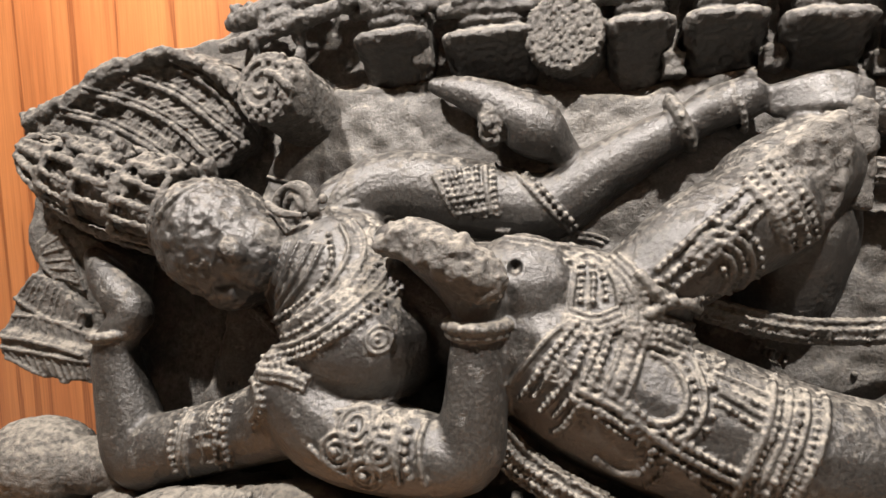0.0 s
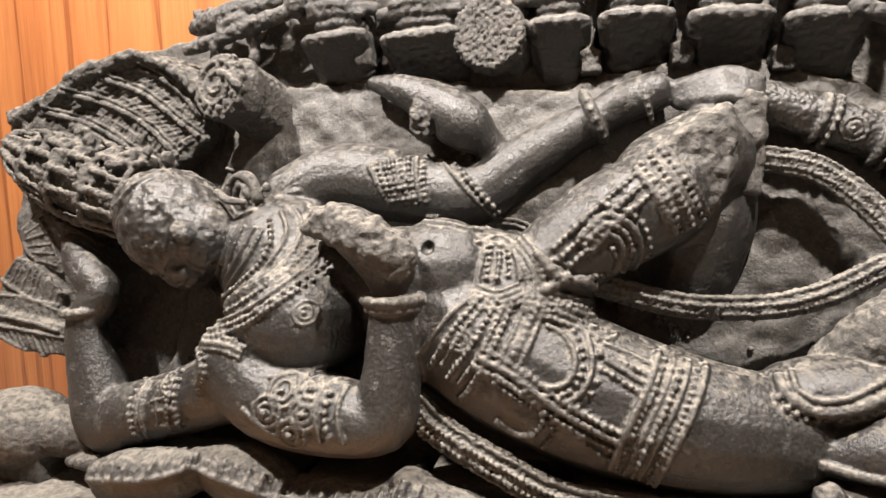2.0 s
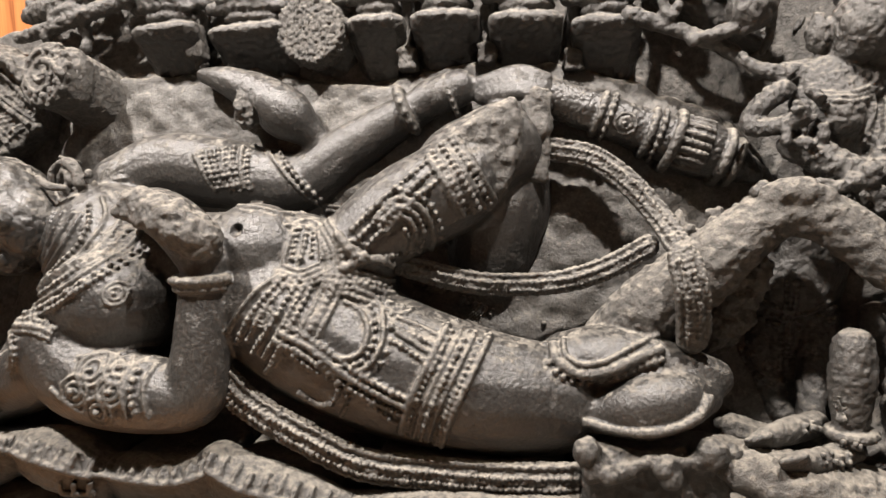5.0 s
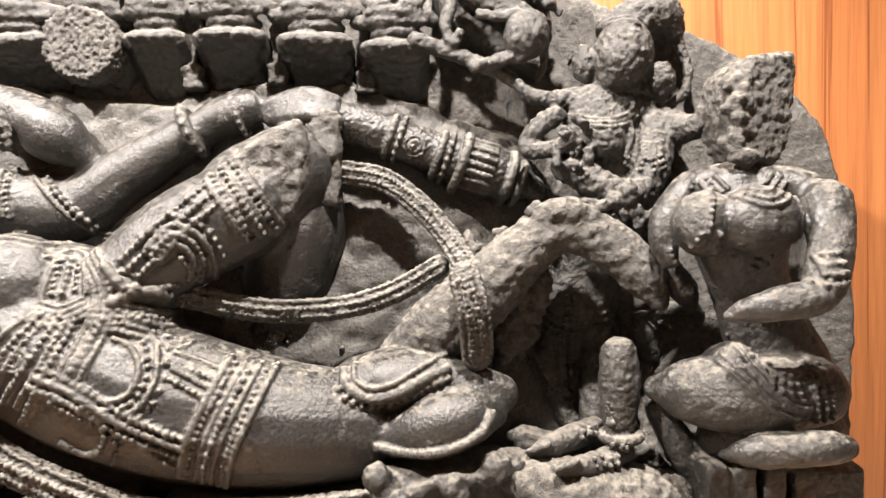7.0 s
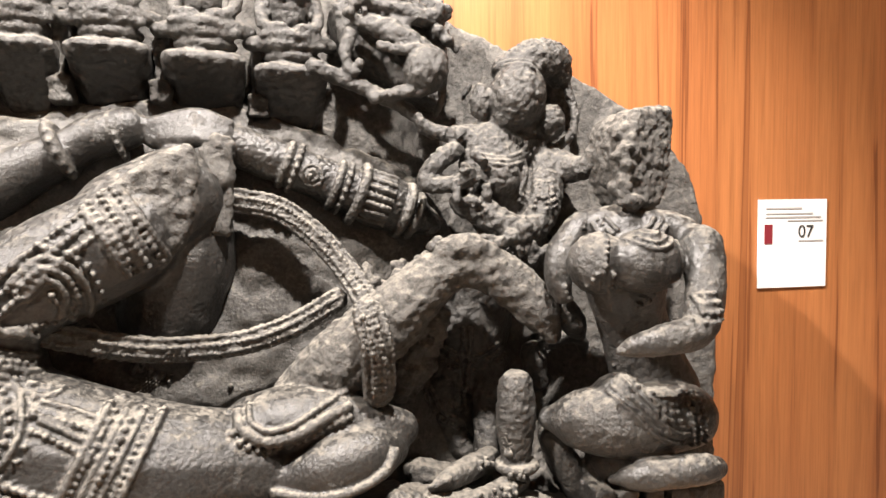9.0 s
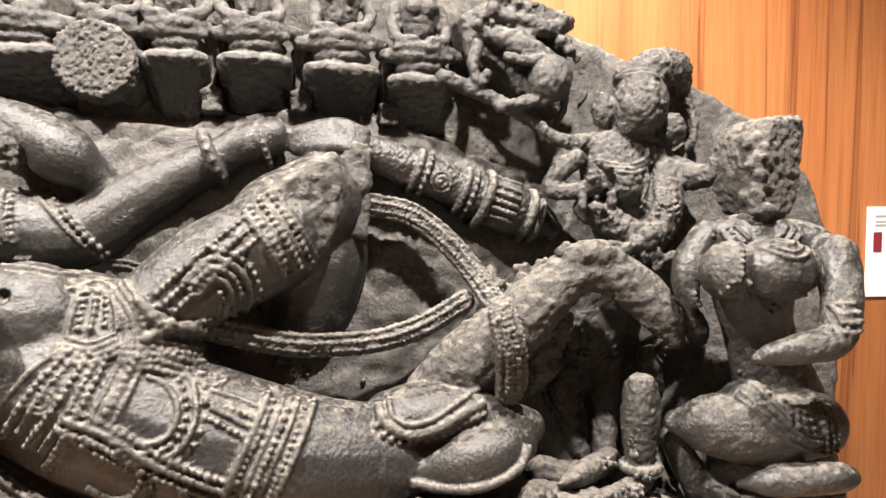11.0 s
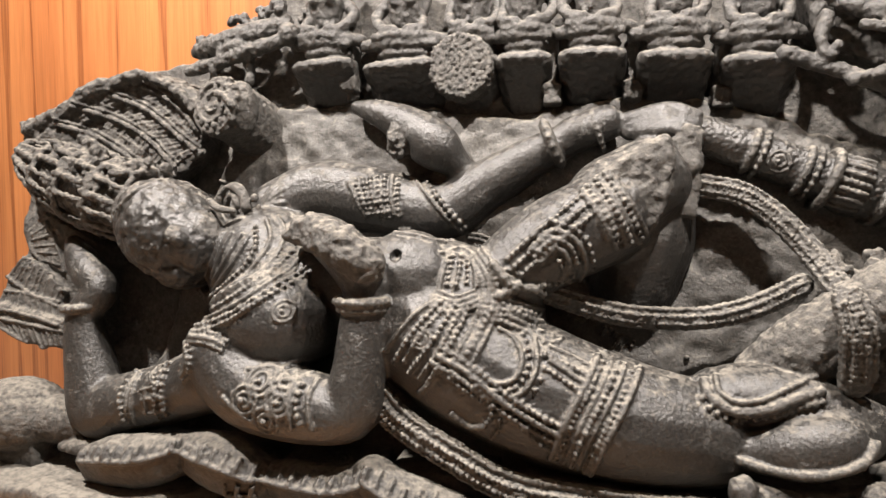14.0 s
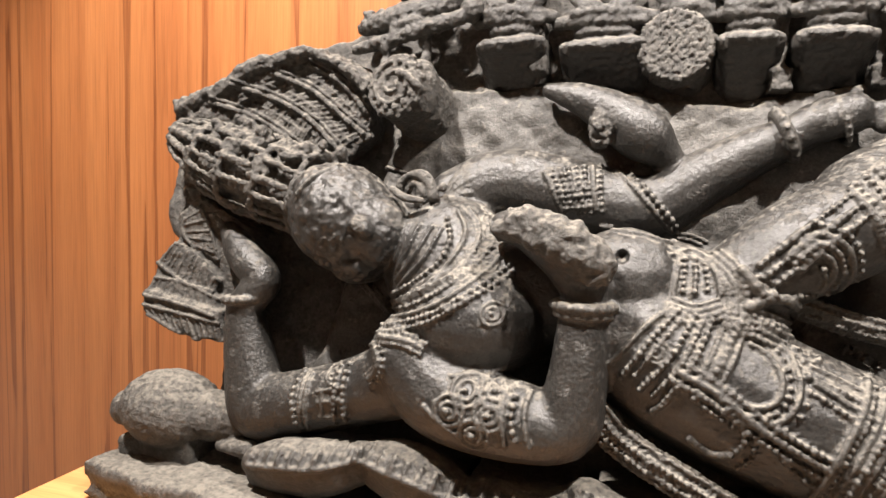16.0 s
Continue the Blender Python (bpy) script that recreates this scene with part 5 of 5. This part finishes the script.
def attendant_kneeling():
    s = Shape()
    # head, cap and ear ornaments
    s.ball((0.845, 0.925, 1.636), (0.046, 0.050, 0.054), (0, 8, 0))
    s.ball((0.834, 0.930, 1.607), (0.034, 0.036, 0.028))
    s.tube([(0.834, 0.950, 1.683, 0.0228), (0.875, 0.945, 1.696, 0.0342), (0.916, 0.950, 1.700, 0.0324), (0.932, 0.955, 1.680, 0.0234)])
    s.ball((0.789, 0.940, 1.628), (0.018, 0.020, 0.030))
    s.tube([(0.944, 0.950, 1.661, 0.0081), (0.953, 0.940, 1.618, 0.0072), (0.945, 0.930, 1.581, 0.0081), (0.918, 0.930, 1.559, 0.0072)])
    s.ball((0.902, 0.920, 1.596), (0.022, 0.022, 0.028))
    s.tube([(0.860, 0.950, 1.585, 0.0324), (0.861, 0.955, 1.567, 0.0378)])
    # torso, shoulders
    s.tube([(0.782, 0.960, 1.571, 0.0234), (0.825, 0.950, 1.558, 0.0378), (0.883, 0.950, 1.553, 0.0333)])
    s.tube([(0.811, 0.950, 1.550, 0.0558), (0.809, 0.935, 1.503, 0.0560), (0.824, 0.940, 1.459, 0.0556), (0.849, 0.950, 1.403, 0.0555)], flat=0.8)
    s.ball((0.801, 0.895, 1.507), (0.034, 0.026, 0.030))
    # raised arm, folded arm, arm stretched to the companion
    s.tube([(0.773, 0.945, 1.576, 0.0175), (0.730, 0.940, 1.576, 0.0123), (0.700, 0.945, 1.588, 0.0088), (0.688, 0.950, 1.603, 0.0070)])
    s.tube([(0.740, 0.930, 1.549, 0.0149), (0.710, 0.920, 1.531, 0.0158), (0.692, 0.920, 1.501, 0.0145), (0.718, 0.900, 1.495, 0.0128), (0.746, 0.890, 1.506, 0.0111)])
    s.tube([(0.743, 0.900, 1.468, 0.0204), (0.774, 0.885, 1.450, 0.0230), (0.808, 0.870, 1.430, 0.0221), (0.839, 0.870, 1.426, 0.0204)])
    s.tube([(0.893, 0.930, 1.528, 0.0270), (0.882, 0.905, 1.482, 0.0297), (0.859, 0.885, 1.438, 0.0263), (0.843, 0.880, 1.426, 0.0228)])
    s.tube([(0.907, 0.940, 1.538, 0.0259), (0.923, 0.900, 1.520, 0.0228), (0.941, 0.860, 1.524, 0.0170), (0.952, 0.820, 1.538, 0.0149)])
    s.tube([(0.944, 0.820, 1.548, 0.0116), (0.952, 0.820, 1.523, 0.0128), (0.947, 0.820, 1.495, 0.0116)])
    for q in [(0.747, 0.875, 1.513), (0.759, 0.875, 1.492), (0.737, 0.875, 1.484), (0.760, 0.875, 1.525)]:
        lumps(s, q, (0.014, 0.008, 0.014), 0.0085, 7)
    for q in [(0.773, 0.845, 1.412), (0.807, 0.845, 1.419), (0.829, 0.845, 1.401), (0.846, 0.845, 1.388), (0.701, 0.845, 1.407)]:
        lumps(s, q, (0.018, 0.008, 0.010), 0.012, 5)
    out = ground(melt(s, 0.0028, 1, 0.0030, 0.010))
    out.m = [3] * len(out.f)
    nv, nf = len(out.v), len(out.f)
    for line in ([(0.796, 0.880, 1.654), (0.810, 0.880, 1.679), (0.841, 0.880, 1.681), (0.863, 0.880, 1.671)], [(0.801, 0.880, 1.662), (0.819, 0.880, 1.687), (0.850, 0.880, 1.690), (0.881, 0.880, 1.677)]):
        cord(out, line, 0.0050, mat=3)
    for k in range(3):
        cord(out, [(0.764, 0.900, 1.546), (0.804, 0.900, 1.537), (0.840, 0.900, 1.545), (0.859, 0.900, 1.558)], 0.0034, -0.007 * k, mat=3)
    cord(out, [(0.846, 0.880, 1.545), (0.850, 0.880, 1.515), (0.831, 0.880, 1.477)], 0.004, mat=3)
    for k in range(3):
        beads(out, [(0.842, 0.875, 1.485), (0.860, 0.875, 1.474), (0.883, 0.875, 1.480)], 0.0046, shift=-0.009 * k, mat=3)
    disc(out, (0.863, 0.870, 1.490), 0.011, mat=3)
    for k in range(2):
        beads(out, [(0.749, 0.875, 1.463), (0.760, 0.875, 1.446)], 0.0042, shift=0.009 * k, mat=3)
    part("kneeling_attendant", fuse(out, 0.0019), STONES, relief, "weathered stone attendant leaning over the feet")


def attendant_seated():
    s = Shape()
    # the broken head: a rough wedge with a toothed crest
    s.prism([(0.935, 1.575), (0.952, 1.594), (0.986, 1.603), (1.022, 1.602), (1.027, 1.586), (1.018, 1.540), (1.008, 1.493), (0.988, 1.456), (0.958, 1.457), (0.938, 1.495), (0.930, 1.537)], lambda z, x: 0.748 + (x - 0.97) * 0.30 + (z - 1.53) * 0.10, lambda z, x: 0.86, bevel=0.008)
    for q in [(0.924, 0.750, 1.567), (0.929, 0.750, 1.576), (0.937, 0.750, 1.583), (0.947, 0.750, 1.588), (0.957, 0.750, 1.592), (0.968, 0.750, 1.594), (0.979, 0.750, 1.596), (0.991, 0.750, 1.596), (1.002, 0.750, 1.596)]:
        s.ball((q[0] + 0.006, q[1] + 0.022, q[2] - 0.004), (0.0062, 0.016, 0.010), (0, 10, 0), seg=8, half=6)
    for q in [(0.925, 0.745, 1.523), (0.930, 0.745, 1.500), (0.920, 0.745, 1.482), (0.944, 0.745, 1.470)]:
        lumps(s, q, (0.010, 0.008, 0.018), 0.009, 7)
    head = melt(s, 0.0032, 1, 0.0045, 0.012)
    head.m = [2] * len(head.f)
    s = Shape()
    s.tube([(0.972, 0.780, 1.459, 0.0202), (0.966, 0.770, 1.436, 0.0288)])
    # shoulders, chest, waist and hips
    s.tube([(0.892, 0.800, 1.427, 0.0272), (0.920, 0.780, 1.427, 0.0326), (0.960, 0.760, 1.420, 0.0357), (1.003, 0.740, 1.418, 0.0315), (1.023, 0.720, 1.402, 0.0255)])
    s.tube([(0.948, 0.770, 1.401, 0.0651), (0.946, 0.770, 1.354, 0.0636), (0.961, 0.780, 1.297, 0.0545), (0.981, 0.780, 1.238, 0.0576), (1.007, 0.780, 1.179, 0.0660)], flat=0.72)
    s.ball((0.874, 0.725, 1.383), (0.042, 0.040, 0.042))
    s.ball((0.932, 0.705, 1.385), (0.052, 0.044, 0.044))
    s.tube([(0.879, 0.800, 1.420, 0.0224), (0.855, 0.790, 1.389, 0.0248), (0.846, 0.785, 1.358, 0.0202), (0.850, 0.780, 1.335, 0.0140)])
    # the arm laid across
    s.tube([(1.017, 0.700, 1.403, 0.0300), (1.005, 0.675, 1.364, 0.0266), (0.987, 0.655, 1.324, 0.0252), (0.968, 0.645, 1.299, 0.0224), (0.925, 0.645, 1.292, 0.0203), (0.892, 0.660, 1.283, 0.0147), (0.874, 0.670, 1.275, 0.0063)])
    # folded thigh and the shin under it
    s.tube([(0.830, 0.780, 1.160, 0.0176), (0.856, 0.755, 1.163, 0.0400), (0.897, 0.730, 1.166, 0.0512), (0.946, 0.715, 1.166, 0.0496), (1.007, 0.720, 1.163, 0.0464)])
    s.ball((0.906, 0.730, 1.204), (0.034, 0.036, 0.026), (0, -20, 0))
    s.tube([(0.885, 0.710, 1.092, 0.0053), (0.911, 0.685, 1.102, 0.0195), (0.954, 0.665, 1.110, 0.0218), (0.990, 0.655, 1.114, 0.0203), (1.012, 0.660, 1.110, 0.0165)], flat=0.9)
    s.tube([(0.846, 0.810, 1.123, 0.0215), (0.866, 0.800, 1.078, 0.0231), (0.904, 0.800, 1.024, 0.0289)])
    s.ball((0.992, 0.780, 1.089), (0.105, 0.060, 0.050))
    for q in [(0.891, 0.740, 1.041), (0.929, 0.740, 1.036), (0.969, 0.740, 1.032), (1.010, 0.740, 1.027), (1.045, 0.740, 1.023)]:
        s.box((q[0], q[1] + 0.03, q[2] - 0.012), (0.030, 0.08, 0.075))
    s.box((1.024, 0.820, 0.984), (0.20, 0.10, 0.10))
    out = melt(s, 0.0034, 3, 0.0014, 0.016)
    out.m = [3 if noise.fractal(Vector(out.v[f[0]]) * 22, 1.0, 2.0, 3) > -0.05 else 0 for f in out.f]
    join(out, head)
    ground(out)
    for k in range(3):
        (beads if k == 1 else cord)(out, [(0.887, 0.700, 1.437), (0.898, 0.700, 1.415), (0.929, 0.700, 1.404), (0.961, 0.700, 1.416), (0.979, 0.700, 1.434)], 0.0034, shift=0.0085 * k, mat=3)
    for line in ([(0.853, 0.680, 1.372), (0.846, 0.680, 1.348), (0.853, 0.680, 1.333)], [(0.874, 0.680, 1.371), (0.878, 0.680, 1.349), (0.871, 0.680, 1.333)], [(0.848, 0.680, 1.337), (0.863, 0.680, 1.328), (0.876, 0.680, 1.336)], [(0.882, 0.690, 1.437), (0.866, 0.690, 1.399), (0.859, 0.690, 1.371)]):
        beads(out, line, 0.0046, mat=3)
    cord(out, [(0.968, 0.690, 1.423), (0.972, 0.690, 1.380), (0.967, 0.690, 1.322)], 0.004, mat=3)
    for k in range(4):
        beads(out, [(0.948, 0.640, 1.342), (0.967, 0.640, 1.333), (0.997, 0.640, 1.336)], 0.0042, shift=0.011 * k - 0.02, mat=3)
    disc(out, (0.960, 0.635, 1.340), 0.011, mat=3)
    disc(out, (0.979, 0.635, 1.337), 0.011, mat=3)
    for line in ([(0.867, 0.670, 1.229), (0.896, 0.670, 1.194), (0.930, 0.670, 1.158), (0.973, 0.670, 1.142)], [(0.905, 0.670, 1.229), (0.923, 0.670, 1.192), (0.951, 0.670, 1.164), (0.981, 0.670, 1.157)]):
        cord(out, line, 0.0036, mat=3)
        cord(out, line, 0.0026, 0.009, mat=3)
    for k in range(3):
        beads(out, [(0.925, 0.660, 1.230), (0.940, 0.660, 1.206), (0.963, 0.660, 1.198), (0.985, 0.660, 1.210)], 0.0042, shift=-0.010 * k, mat=3)
    for k in range(3):
        beads(out, [(0.981, 0.660, 1.203), (0.984, 0.660, 1.167), (0.986, 0.660, 1.136)], 0.0044, shift=0.011 * k, mat=3)
    part("seated_attendant", fuse(out, 0.0019), STONES, relief, "weathered headless stone attendant seated with folded knee")


def wall_card():
    card = tagged(new("wall_label"), "white printed exhibit card with the number 07 on the panelling", "sign")
    s = Shape()
    s.box((0, 0, 0), (0.172, 0.004, 0.200), chamfer=0.1)
    part("sheet", s, [PAPER], card, smooth=False)
    for name, x, z, w, h, mat in (("print_line", -0.024, 0.080, 0.09, 0.004, GREYINK), ("print_line", -0.01, 0.068, 0.118, 0.003, GREYINK), ("print_line", 0.0, 0.060, 0.14, 0.004, GREYINK), ("print_line", 0.03, 0.052, 0.09, 0.003, GREYINK),
                                  ("emblem", -0.062, 0.022, 0.020, 0.044, REDINK), ("print_line", 0.045, 0.006, 0.062, 0.003, GREYINK)):
        s = Shape()
        s.box((x, -0.0030, z), (w, 0.0012, h))
        part(name, s, [mat], card, smooth=False)
    text = bpy.data.curves.new("number", "FONT")
    text.body, text.size, text.extrude = "07", 0.040, 0.0005
    ob = new("number_text", text)
    me = bpy.data.meshes.new_from_object(ob.evaluated_get(bpy.context.evaluated_depsgraph_get()))
    bpy.data.objects.remove(ob)
    me.materials.clear()
    me.materials.append(INK)
    num = new("number", me)
    num.parent = card
    num.matrix_basis = pose(0.012, -0.0032, 0.014, 90, 0, 0)
    a, b = (1.531, 1.16, 1.469), (1.697, 1.15, 1.268)
    x, z = (a[0] + b[0]) / 2, (a[2] + b[2]) / 2
    card.matrix_world = pose(x, wall_y(x) - 0.004, z, 0, 0, -6.84)


base_slab()
back_slab()
inner_ground()
serpent_hood()
reclining_figure()
coils()
mace()
garlands()
club_and_boss()
small_figures()
foot_group()
attendant_kneeling()
attendant_seated()
wall_card()
